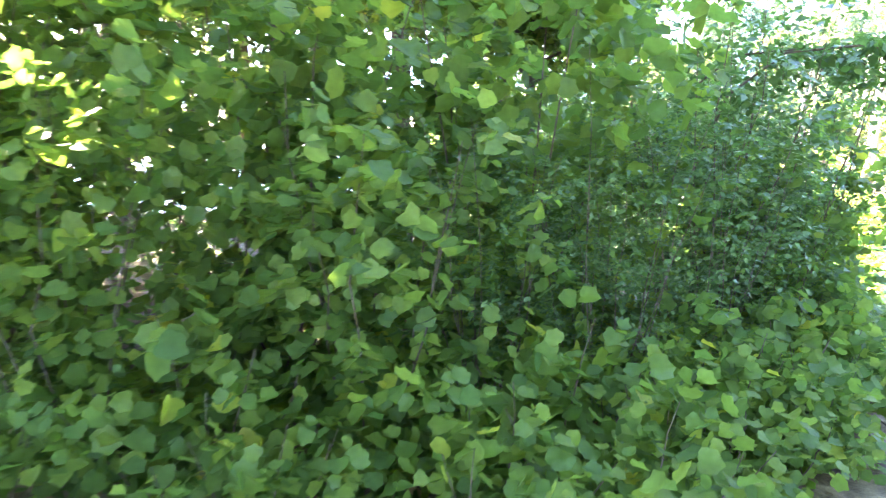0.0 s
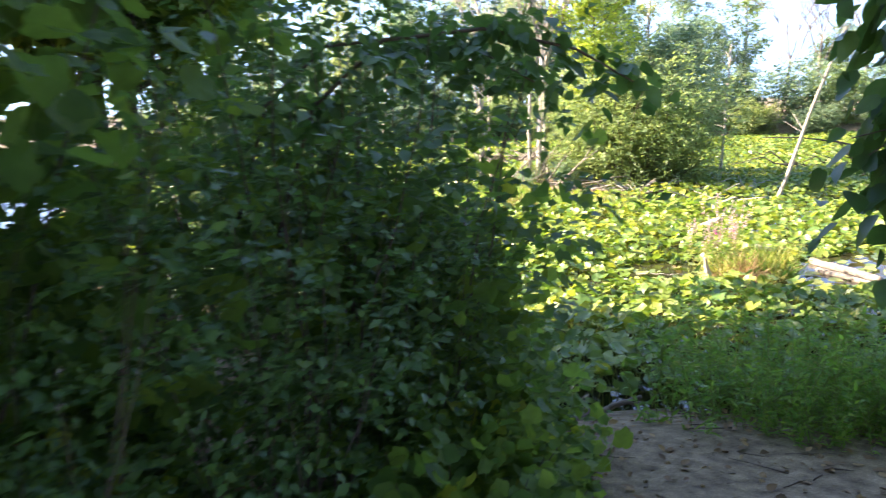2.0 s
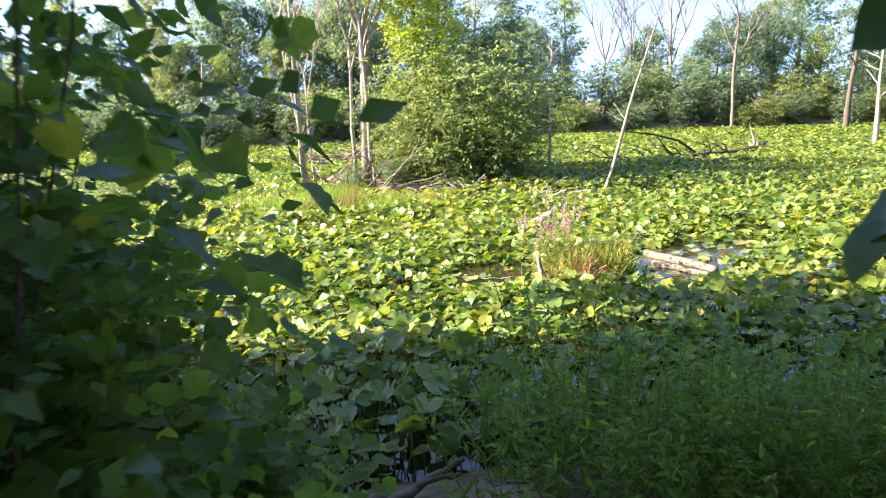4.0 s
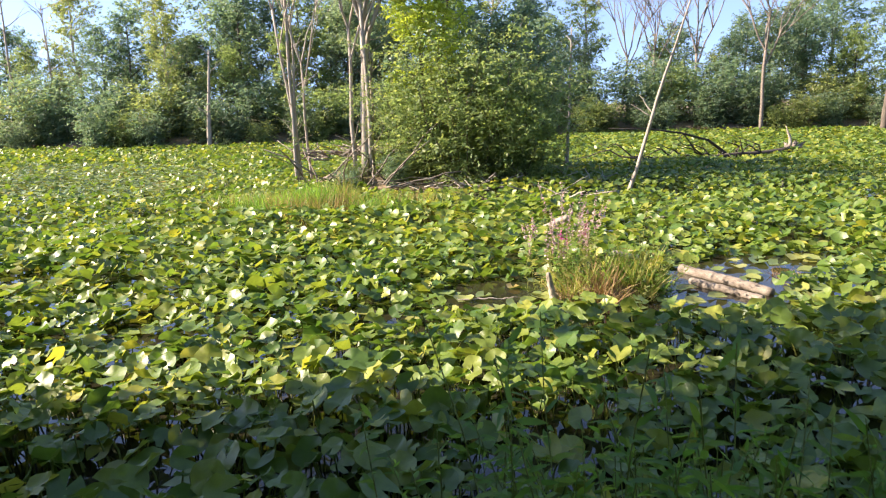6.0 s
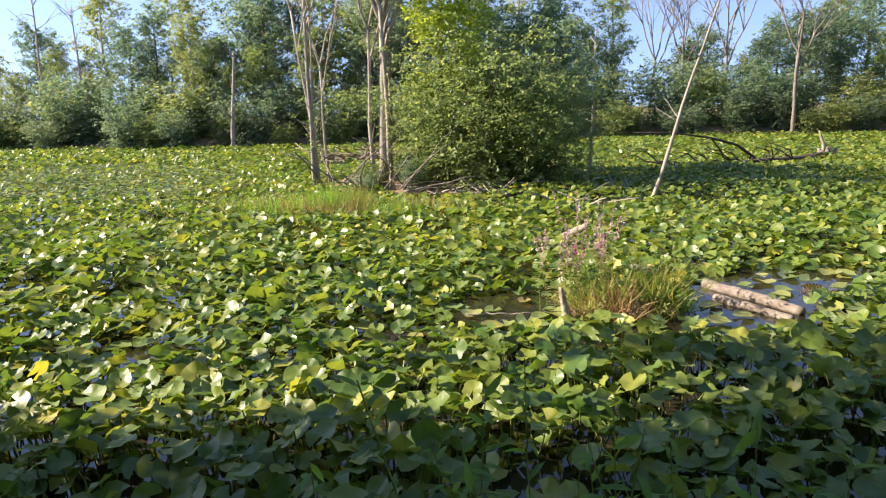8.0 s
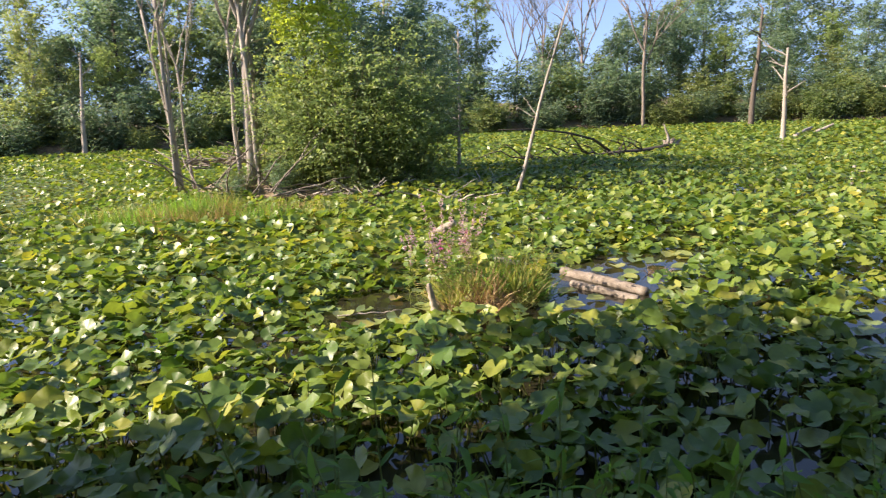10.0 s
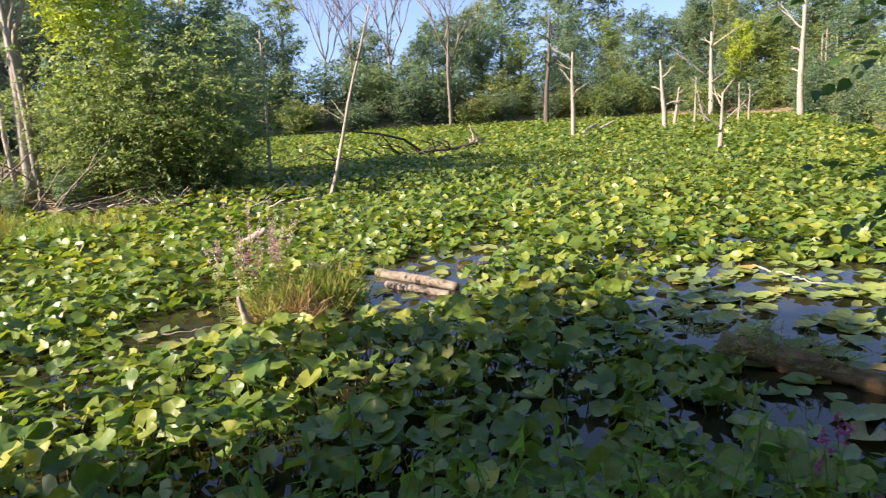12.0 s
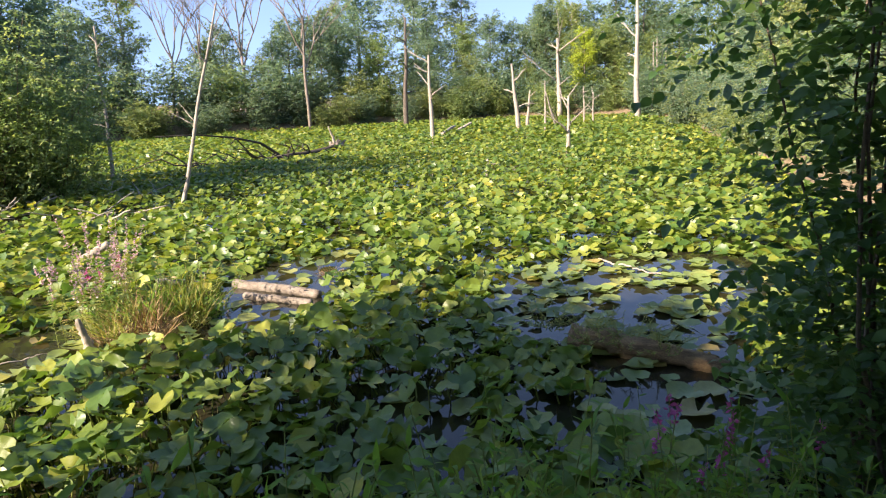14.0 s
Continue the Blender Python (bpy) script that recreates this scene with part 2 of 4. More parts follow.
def tube(buf, pts, radii, sides=6, rough=0.0, r=rng, cap=True):
    """A tapering limb along pts."""
    pts, radii = np.asarray(pts, float), np.asarray(radii, float)
    n = len(pts)
    d = unit(np.gradient(pts, axis=0))
    ref = np.where(np.abs(d[:, 2:3]) > 0.9, [[1.0, 0, 0]], [[0, 0, 1.0]])
    a = unit(np.cross(d, ref))
    b = np.cross(d, a)
    th = np.linspace(0, 2 * np.pi, sides, endpoint=False)
    rad = radii[:, None] * (1 + rough * r.normal(size=(n, sides)))
    v = pts[:, None] + rad[..., None] * (np.cos(th)[None, :, None] * a[:, None] + np.sin(th)[None, :, None] * b[:, None])
    i, j = np.meshgrid(np.arange(n - 1), np.arange(sides), indexing="ij")
    k = (j + 1) % sides
    quads = np.stack([i * sides + j, i * sides + k, (i + 1) * sides + k, (i + 1) * sides + j], -1).reshape(-1, 4)
    v = v.reshape(-1, 3)
    tris = []
    if cap:
        m = len(v)
        v = np.concatenate([v, [pts[0] - d[0] * radii[0] * 0.2, pts[-1] + d[-1] * radii[-1] * 0.4]])
        jj = np.arange(sides)
        kk = (jj + 1) % sides
        tris = np.concatenate([np.stack([kk, jj, np.full(sides, m)], -1), np.stack([(n - 1) * sides + jj, (n - 1) * sides + kk, np.full(sides, m + 1)], -1)])
    buf.add(v, quads, tris)


def wander(a, b, n, amount, r):
    """A bent line from a to b."""
    s = np.linspace(0, 1, n)[:, None]
    a, b = np.asarray(a, float), np.asarray(b, float)
    w = r.normal(size=(n, 3)) * amount
    w = np.cumsum(w, 0) * 0.5
    w = w - s * w[-1]
    return a + (b - a) * s + w * np.sin(np.pi * np.clip(s, 0, 1)) ** 0.5


# leaf outlines: x along the leaf, y across, as points, quads and triangles
def blade_template(rows):
    """Rows of (x, half width): a leaf folded along its midrib."""
    v, q, t = [], [], []
    for x, w in rows:
        v += [(x, w, 0), (x, 0, 0), (x, -w, 0)]
    for i in range(len(rows) - 1):
        a = 3 * i
        q += [(a, a + 1, a + 4, a + 3), (a + 1, a + 2, a + 5, a + 4)]
    return np.array(v, float), np.array(q), np.zeros((0, 3), int)


OVATE = blade_template([(0, 0.02), (0.22, 0.26), (0.5, 0.30), (0.8, 0.16), (1.0, 0.01)])
OVATE_LITE = blade_template([(0, 0.02), (0.4, 0.3), (1.0, 0.01)])
WEED_LEAF = blade_template([(0, 0.01), (0.3, 0.135), (0.65, 0.11), (1.0, 0.005)])
LANCE = blade_template([(0, 0.01), (0.35, 0.10), (0.7, 0.075), (1.0, 0.005)])
SIMPLE = (np.array([(0, 0, 0), (0.45, 0.33, 0), (1, 0, 0), (0.45, -0.33, 0)], float), np.zeros((0, 4), int), np.array([(0, 2, 1), (0, 3, 2)]))
TRI = (np.array([(0, 0.05, 0), (0.55, 0.36, 0.04), (1, -0.22, 0)], float), np.zeros((0, 4), int), np.array([(0, 2, 1)]))
NARROW = (np.array([(0, 0, 0), (0.45, 0.17, 0), (1, 0, 0), (0.45, -0.17, 0)], float), np.zeros((0, 4), int), np.array([(0, 2, 1), (0, 3, 2)]))


def lobed_template():
    """A vine leaf with five pointed lobes, dished between them."""
    ang = np.radians([0, 12, 26, 38, 50, 64, 80, 96, 112, 132, 158])
    rad = np.array([0.62, 0.54, 0.48, 0.51, 0.55, 0.50, 0.45, 0.47, 0.48, 0.42, 0.34])
    dip = np.array([0.0, 0.02, 0.05, 0.03, 0.0, 0.03, 0.06, 0.03, 0.0, 0.03, 0.02])
    up = np.stack([0.42 + rad * np.cos(ang), rad * np.sin(ang), -dip], -1)
    dn = up[1:] * [1, -1, 1]
    v = [(0.40, 0, -0.02)] + [tuple(p) for p in up] + [(0.16, 0, 0)] + [tuple(p) for p in dn[::-1]]
    n = len(v) - 1
    t = [(0, 1 + i, 1 + (i + 1) % n) for i in range(n)]
    return np.array(v, float), np.zeros((0, 4), int), np.array(t)


def pad_template(n, waves):
    """A round pond-lily leaf with a notch at the stalk, dished, with a wavy rim; n points round it."""
    th = np.linspace(0.30, 2 * np.pi - 0.30, n) + np.pi
    v = [(-0.03, 0, 0)]
    for rad, up, wave in ((0.32, 0.03, 0.015), (0.57, 0.09, 0.085)):
        for k, a in enumerate(th):
            w = waves * a + 0.7 * np.sin(2.3 * a)
            near = 1.0 + 0.06 * np.cos(2 * a) + 0.03 * np.cos(w * 1.6)
            v.append((rad * near * np.cos(a), rad * near * np.sin(a), up + wave * np.sin(w)))
    q = [(1 + k, 1 + n + k, 2 + n + k, 2 + k) for k in range(n - 1)]
    t = [(0, 1 + k, 2 + k) for k in range(n - 1)]
    return np.array(v, float), np.array(q), np.array(t)


def small_pad_template():
    v = np.array([(-0.3, 0.34, 0), (-0.05, 0, 0), (-0.3, -0.34, 0), (0.15, 0.54, 0), (0.15, 0, 0), (0.15, -0.54, 0), (0.6, 0.25, 0), (0.68, 0, 0), (0.6, -0.25, 0)], float)
    return v, np.array([(0, 1, 4, 3), (1, 2, 5, 4), (3, 4, 7, 6), (4, 5, 8, 7)]), np.zeros((0, 3), int)


LOBED, PAD, PAD_MID, PAD_SMALL = lobed_template(), pad_template(15, 4.0), pad_template(9, 2.0), small_pad_template()


def leaves(buf, template, pos, axis, normal, size, fold, curl):
    """Sets a leaf at each place: axis along it, fold lifts its halves, curl bends its tip."""
    tv, tq, tt = template
    n, k = len(pos), len(tv)
    if n == 0:
        return
    ax = unit(axis)
    side = unit(np.cross(normal, ax))
    nrm = np.cross(ax, side)
    size, fold, curl = (np.broadcast_to(np.asarray(x, float), (n,)) for x in (size, fold, curl))
    z = tv[None, :, 2] + fold[:, None] * np.abs(tv[None, :, 1]) + curl[:, None] * tv[None, :, 0] ** 2
    v = pos[:, None] + size[:, None, None] * (tv[None, :, 0, None] * ax[:, None] + tv[None, :, 1, None] * side[:, None] + z[..., None] * nrm[:, None])
    off = (np.arange(n) * k)[:, None, None]
    buf.add(v.reshape(-1, 3), (tq[None] + off).reshape(-1, 4) if len(tq) else (), (tt[None] + off).reshape(-1, 3) if len(tt) else ())


def twig_leaves(buf, template, base, way, length, count, size, r, droop=0.25, fold=0.25, spread=0.9, flat=0.55):
    """Leaves set alternately along twigs that start at base and go along way."""
    n = len(base)
    s = (np.arange(count) + 0.6) / count
    pos = base[:, None] + way[:, None] * (length[:, None] * s)[..., None]
    pos[..., 2] -= droop * length[:, None] * s ** 2
    up = np.array([0, 0, 1.0])
    side = unit(np.cross(way, up))
    sgn = np.where(np.arange(count) % 2, 1.0, -1.0)[None, :, None]
    ax = way[:, None] * 0.7 + side[:, None] * sgn * spread + r.normal(size=(n, count, 3)) * 0.35
    ax[..., 2] -= droop
    nr = up + r.normal(size=(n, count, 3)) * flat
    pos = pos.reshape(-1, 3) + r.normal(size=(n * count, 3)) * 0.012
    leaves(buf, template, pos, ax.reshape(-1, 3), nr.reshape(-1, 3), size * r.uniform(0.6, 1.25, n * count), r.uniform(0, fold * 2, n * count), r.uniform(-0.4, 0.05, n * count))


# ---------- pond, ground ----------
SHORE = [(-6, 15.0), (0.8, 14.6), (2.5, 12.6), (2.9, 10.5), (3.0, 8.8), (3.3, 7.7), (4.1, 6.5), (5.2, 6.0), (6.3, 5.2), (7.0, 4.3), (7.5, 3.4), (8.6, 2.3), (10.5, 1.5), (15, 0.9), (24, 1.3), (31, 2.0), (40, 2.5), (50, 3.2), (57, 7), (59, 16), (54, 24), (43, 35.5), (31, 42), (21, 46.5), (14, 51), (8, 59), (0, 64), (-14, 62), (-22, 45), (-20, 28), (-12, 17)]


def shore_distance(x, y):
    """Metres from the shoreline: minus over the pond, plus on land."""
    p = np.stack([np.asarray(x, float), np.asarray(y, float)], -1)
    poly = np.array(SHORE, float)
    best, inside = np.full(p.shape[:-1], 1e9), np.zeros(p.shape[:-1], bool)
    for a, b in zip(poly, np.roll(poly, -1, 0)):
        ab = b - a
        s = np.clip(((p - a) @ ab) / (ab @ ab), 0, 1)
        best = np.minimum(best, np.linalg.norm(p - a - s[..., None] * ab, axis=-1))
        cross = ((a[1] > p[..., 1]) != (b[1] > p[..., 1])) & (p[..., 0] < (b[0] - a[0]) * (p[..., 1] - a[1]) / (b[1] - a[1] + 1e-12) + a[0])
        inside ^= cross
    return np.where(inside, -best, best)


def hump(x, y, cx, cy, rx, ry, h):
    return h * np.exp(-((x - cx) / rx) ** 2 - ((y - cy) / ry) ** 2)


def ground_height(x, y):
    x, y = np.asarray(x, float), np.asarray(y, float)
    d = shore_distance(x, y)
    land = np.interp(d, [0, 0.35, 1.3, 3.0, 5.0, 8.0, 30], [0.02, 0.18, 0.50, 0.82, 1.08, 1.2, 1.6])
    z = np.where(d > 0, land, np.interp(-d, [0, 1.0, 3.0], [0.02, -0.35, -0.6]))
    z = z + hump(x, y, 15.6, 19.6, 2.9, 2.2, 0.85) + hump(x, y, 13.6, 22.4, 1.8, 1.8, 0.9) + hump(x, y, 10.3, 17.4, 1.9, 1.0, 0.78)
    return z + 0.035 * np.sin(2.3 * x + 1.1 * y) * np.sin(1.7 * y - 0.6 * x) * np.clip(np.abs(d), 0, 1)


def build_ground():
    def axis(lo, hi):
        near = np.arange(lo, hi, 0.2)
        far = np.concatenate([np.arange(hi, 70, 1.2), [80, 110, 180, 400, 900]])
        back = np.concatenate([[-900, -400, -180, -110, -80, -50], np.arange(-36, lo, 1.2)])
        return np.concatenate([back, near, far])
    gx, gy = axis(-4, 19), axis(-4, 25)
    X, Y = np.meshgrid(gx, gy, indexing="ij")
    Z = ground_height(X, Y) + np.where((np.abs(X - 7) < 12) & (np.abs(Y - 8) < 14), rng.normal(size=X.shape) * 0.008, 0)
    n, m = X.shape
    i, j = np.meshgrid(np.arange(n - 1), np.arange(m - 1), indexing="ij")
    q = np.stack([i * m + j, (i + 1) * m + j, (i + 1) * m + j + 1, i * m + j + 1], -1).reshape(-1, 4)
    tagged(part("ground", mesh_of("ground", np.stack([X, Y, Z], -1).reshape(-1, 3), [q], M_EARTH)), "bare brown trodden earth of the pond bank", "ground", kind="structure")
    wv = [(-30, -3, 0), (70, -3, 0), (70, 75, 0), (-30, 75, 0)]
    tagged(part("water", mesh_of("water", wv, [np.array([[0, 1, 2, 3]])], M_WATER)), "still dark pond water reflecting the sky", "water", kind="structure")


build_ground()

# ---------- lily pads ----------
OPEN = [(8.72, 9.75, 0.85, 0.75), (10.5, 8.5, 1.0, 0.85), (11.6, 8.8, 1.25, 0.6), (12.5, 8.35, 0.9, 0.5), (11.7, 4.6, 1.8, 1.35), (12.5, 3.7, 1.3, 1.1), (10.0, 3.9, 1.1, 0.6), (4.3, 13.9, 0.5, 0.6), (5.2, 12.9, 0.3, 0.4), (9.1, 3.8, 0.55, 0.65), (8.6, 4.6, 0.35, 0.4), (8.1, 5.4, 0.3, 0.25)]
BLOCK = [(9.6, 9.05, 0.55, 0.45), (10.3, 17.4, 1.9, 1.0), (15.6, 19.6, 3.0, 2.4), (13.6, 22.4, 1.9, 1.9)]


def inside_any(x, y, zones, grow=1.0):
    hit = np.zeros(len(x), bool)
    for cx, cy, rx, ry in zones:
        hit |= ((x - cx) / (rx * grow)) ** 2 + ((y - cy) / (ry * grow)) ** 2 < 1
    return hit


def spots(x0, x1, y0, y1, step, jitter=0.6):
    gx, gy = np.meshgrid(np.arange(x0, x1, step), np.arange(y0, y1, step), indexing="ij")
    x = (gx + rng.uniform(-jitter, jitter, gx.shape) * step).ravel()
    y = (gy + rng.uniform(-jitter, jitter, gx.shape) * step).ravel()
    return x, y


def pad_pose(x, y, lift, tilt):
    n = len(x)
    az = rng.uniform(0, 2 * np.pi, n)
    axis = np.stack([np.cos(az), np.sin(az), rng.normal(size=n) * tilt * 0.7 - 0.05], -1)
    nrm = np.stack([rng.normal(size=n) * tilt - 0.1, rng.normal(size=n) * tilt + 0.1, np.ones(n)], -1)
    wave = 0.5 + 0.5 * np.sin(0.9 * x + 0.5 * np.sin(1.3 * y)) * np.sin(0.8 * y + 0.7 * np.sin(0.9 * x))
    z = lift * (0.35 + 0.65 * wave) * rng.uniform(0.35, 1.2, n) + 0.03
    return np.stack([x, y, z], -1), axis, nrm


bed = tagged(new("lily_pad_bed"), "dense bed of green and yellowing pond-lily leaves standing above the water", "water lilies")


def build_pads():
    near, mid, far, flat, stalks = Buf(), Buf(), Buf(), Buf(), Buf()
    x, y = spots(-3, 70, 0, 66, 0.112)
    d = shore_distance(x, y)
    r0 = np.hypot(x - 4.5, y - 4.5)
    ok = (d < -0.12) & (x > -1) & ~inside_any(x, y, BLOCK)
    opened = inside_any(x, y, OPEN)
    sparse = (np.sin(1.9 * x + 0.7 * y) * np.sin(1.3 * y - 0.8 * x + 1.0) > 0.72) & (rng.uniform(size=len(x)) < 0.75)
    lake = ((x - 7.0) / 4.5) ** 2 + ((y - 31) / 9.0) ** 2 < 1
    keep = ok & ~opened & ~sparse & ~(lake & (rng.uniform(size=len(x)) < 0.85))
    # standing leaves, near to far
    a = keep & (r0 < 13) & (rng.uniform(size=len(x)) < 0.86)
    xa, ya = x[a], y[a]
    p, ax, nr = pad_pose(xa, ya, 0.27, 0.52)
    p[inside_any(xa, ya, OPEN[:7], 1.5), 2] *= 0.4
    size = rng.uniform(0.105, 0.20, len(p))
    single = (xa > 4) & (xa < 8.8) & (ya > 4) & (ya < 9.2)
    pick = np.flatnonzero(single)
    pick = pick[:: max(1, len(pick) // 290)][:295]
    rest = np.ones(len(p), bool)
    rest[pick] = False
    close = np.hypot(xa - 4.5, ya - 4.5) < 8
    for template, who in ((PAD, rest & close), (PAD_MID, rest & ~close)):
        leaves(near, template, p[who], ax[who], nr[who], size[who], rng.uniform(-0.25, 0.3, who.sum()), rng.uniform(-0.55, 0.2, who.sum()))
    variants = []
    for k in range(6):
        one = Buf()
        leaves(one, PAD, np.zeros((1, 3)), np.array([[1.0, 0, 0]]), np.array([[0, 0, 1.0]]), 1.0, [0.1 * k - 0.2], [0.2 - 0.14 * k])
        variants.append(one.mesh("lily_pad", M_PAD_ONE))
    for i, k in enumerate(pick):
        a3 = Vector(ax[k]).normalized()
        s3 = Vector(nr[k]).cross(a3).normalized()
        n3 = a3.cross(s3)
        ob = part("lily_pad", variants[i % 6], bed)
        ob.matrix_basis = Matrix.Translation(p[k]) @ Matrix((a3, s3, n3)).transposed().to_4x4() @ Matrix.Scale(size[k], 4)
    b = r0[a] < 6
    for q, s in zip(p[b], size[b]):
        foot = q + np.array([rng.normal() * 0.05, rng.normal() * 0.05, 0])
        foot[2] = -0.03
        tube(stalks, [foot, (q + foot) / 2 + rng.normal(size=3) * 0.01, q], [0.007, 0.006, 0.005], 4, cap=False)
    m1 = keep & (r0 >= 13) & (r0 < 28) & (rng.uniform(size=len(x)) < 0.6)
    p, ax, nr = pad_pose(x[m1], y[m1], 0.27, 0.5)
    leaves(mid, PAD_SMALL, p, ax, nr, rng.uniform(0.10, 0.19, len(p)), rng.uniform(-0.1, 0.7, len(p)), rng.uniform(-0.6, 0.3, len(p)))
    m2 = keep & (r0 >= 28) & (rng.uniform(size=len(x)) < 0.26)
    p, ax, nr = pad_pose(x[m2], y[m2], 0.24, 0.5)
    leaves(far, SIMPLE, p, ax, nr, rng.uniform(0.19, 0.33, len(p)), rng.uniform(-0.1, 0.6, len(p)), rng.uniform(-0.4, 0.2, len(p)))
    # leaves that float flat on open water
    u = rng.uniform(size=len(x))
    fl = ok & (r0 < 40) & (((opened | sparse) & (u < 0.12)) | (lake & (u < 0.4)) | (inside_any(x, y, OPEN[4:6]) & (u < 0.24)))
    fl &= ~((np.abs(x - 11.0) < 0.3) & (y > 7.7) & (y < 9.3))
    n = fl.sum()
    az = rng.uniform(0, 6.28, n)
    leaves(flat, PAD_MID, np.stack([x[fl], y[fl], rng.uniform(0.006, 0.02, n)], -1), np.stack([np.cos(az), np.sin(az), np.zeros(n)], -1), np.array([0, 0, 1.0]) + rng.normal(size=(n, 3)) * 0.07, rng.uniform(0.13, 0.26, n), rng.uniform(0, 0.12, n), rng.uniform(-0.02, 0.05, n))
    for name, buf, mat in (("pad_leaves", near, M_PAD), ("pad_leaves", mid, M_PAD), ("pad_leaves", far, M_PAD), ("floating_leaves", flat, M_FLOAT), ("leaf_stalks", stalks, M_STALK)):
        tagged(part(name, buf.mesh(name, mat), bed), kind="stuff")


build_pads()


# ---------- trees and shrubs ----------
def tree(name, seed, height, crown_r, crown_from, trunk_r, leaf_mat, bark, leaf=0.2, twigs=420, per=8, template=SIMPLE, lean=(0, 0), columns=1.0, limbs=16):
    """A tree as a trunk, limbs and a crown of leafy twigs, at the origin."""
    r = np.random.default_rng(seed)
    root = new(name)
    tb, cb = Buf(), Buf()
    top = np.array([lean[0] * height, lean[1] * height, height * 0.93])
    line = wander((0, 0, -0.25), top, 9, height * 0.012, r)
    rad = trunk_r * np.linspace(1.15, 0.16, 9)
    rad[0] *= 1.3
    tube(tb, line, rad, 8, 0.05, r)
    starts = []
    for k in range(limbs):
        s = crown_from + (0.97 - crown_from) * (k + r.uniform(0, 0.9)) / limbs
        i = min(int(s * 8), 7)
        base = line[i] + (line[i + 1] - line[i]) * (s * 8 - i)
        f = (s - crown_from) / (1 - crown_from)
        reach = crown_r * (0.35 + 0.75 * np.sin(np.pi * min(1, 0.25 + 0.75 * f))) * r.uniform(0.55, 1.2)
        az = k * 2.4 + r.uniform(-0.5, 0.5)
        end = base + np.array([np.cos(az) * reach, np.sin(az) * reach, reach * r.uniform(0.25, 0.9) * columns])
        limb = wander(base, end, 5, reach * 0.07, r)
        tube(tb, limb, trunk_r * 0.34 * (1 - 0.6 * f) * np.linspace(1, 0.2, 5), 5, 0, r, cap=False)
        starts.append(limb)
    starts = np.array(starts)
    li = r.integers(0, limbs, twigs)
    s = r.uniform(0.25, 1.0, twigs) * 3.999
    i0 = s.astype(int)
    base = starts[li, i0] + (starts[li, i0 + 1] - starts[li, i0]) * (s - i0)[:, None]
    base = base + r.normal(size=(twigs, 3)) * crown_r * np.array([0.13, 0.13, 0.11])
    way = unit(r.normal(size=(twigs, 3)) + np.array([0, 0, 0.25]))
    twig_leaves(cb, template, base, way, r.uniform(0.35, 0.8, twigs) * crown_r * 0.33, per, leaf, r)
    part("trunk", tb.mesh("trunk", bark), root)
    part("crown", cb.mesh("crown", leaf_mat), root)
    return root


def shrub(name, seed, height, spread, leaf_mat, leaf=0.08, stems=9, twigs=300, per=8, template=OVATE, bark=None, low=0.1, twig_len=0.4, droop=0.25, flat=0.55, split=False, stout=1.0):
    """A many-stemmed shrub with leafy twigs down to the ground, at the origin."""
    r = np.random.default_rng(seed)
    root = new(name)
    sb, cb = Buf(), Buf()
    lines = []
    for k in range(stems):
        az = k * 2.4 + r.uniform(-0.4, 0.4)
        out = spread * r.uniform(0.3, 1.0)
        h = height * r.uniform(0.65, 1.05)
        end = np.array([np.cos(az) * out, np.sin(az) * out, h])
        line = wander((np.cos(az) * spread * 0.15, np.sin(az) * spread * 0.15, -0.15), end, 7, spread * 0.10, r)
        line[:, :2] *= np.linspace(0.5, 1, 7)[:, None] ** 0.3
        stem = Buf() if split else sb
        tube(stem, line, stout * (0.004 + 0.0032 * height) * np.linspace(1, 0.25, 7), 5, 0, r, cap=False)
        if split:
            part("stem", stem.mesh("stem", bark or M_TWIG), root)
        lines.append(line)
    lines = np.array(lines)
    li = r.integers(0, stems, twigs)
    s = np.clip(r.uniform(low, 1.0, twigs), 0, 0.999) * 6
    i0 = s.astype(int)
    base = lines[li, i0] + (lines[li, i0 + 1] - lines[li, i0]) * (s - i0)[:, None]
    base[:, :2] += r.normal(size=(twigs, 2)) * spread * 0.22
    base[:, 2] = np.maximum(base[:, 2] + r.normal(size=twigs) * height * 0.05, 0.06)
    way = unit(r.normal(size=(twigs, 3)) * np.array([1, 1, 0.5]) + np.array([0, 0, 0.15]))
    twig_leaves(cb, template, base, way, r.uniform(0.5, 1.2, twigs) * twig_len, per, leaf, r, droop=droop, flat=flat)
    if not split:
        tagged(part("stems", sb.mesh("stems", bark or M_TWIG), root), kind="stuff")
    tagged(part("foliage", cb.mesh("foliage", leaf_mat), root), kind="stuff")
    return root


def on_ground(x, y, turn=0.0, scale=1.0, sink=0.0):
    return pose(x, y, float(ground_height(x, y)) - sink, 0, 0, turn) @ Matrix.Scale(scale, 4)


def place(ob, m):
    ob.matrix_basis = m
    return ob


def copy_at(ob, m):
    """A copy at m, keeping the size given in m."""
    c = copy_thing(ob, m)
    c.matrix_basis = m
    return c


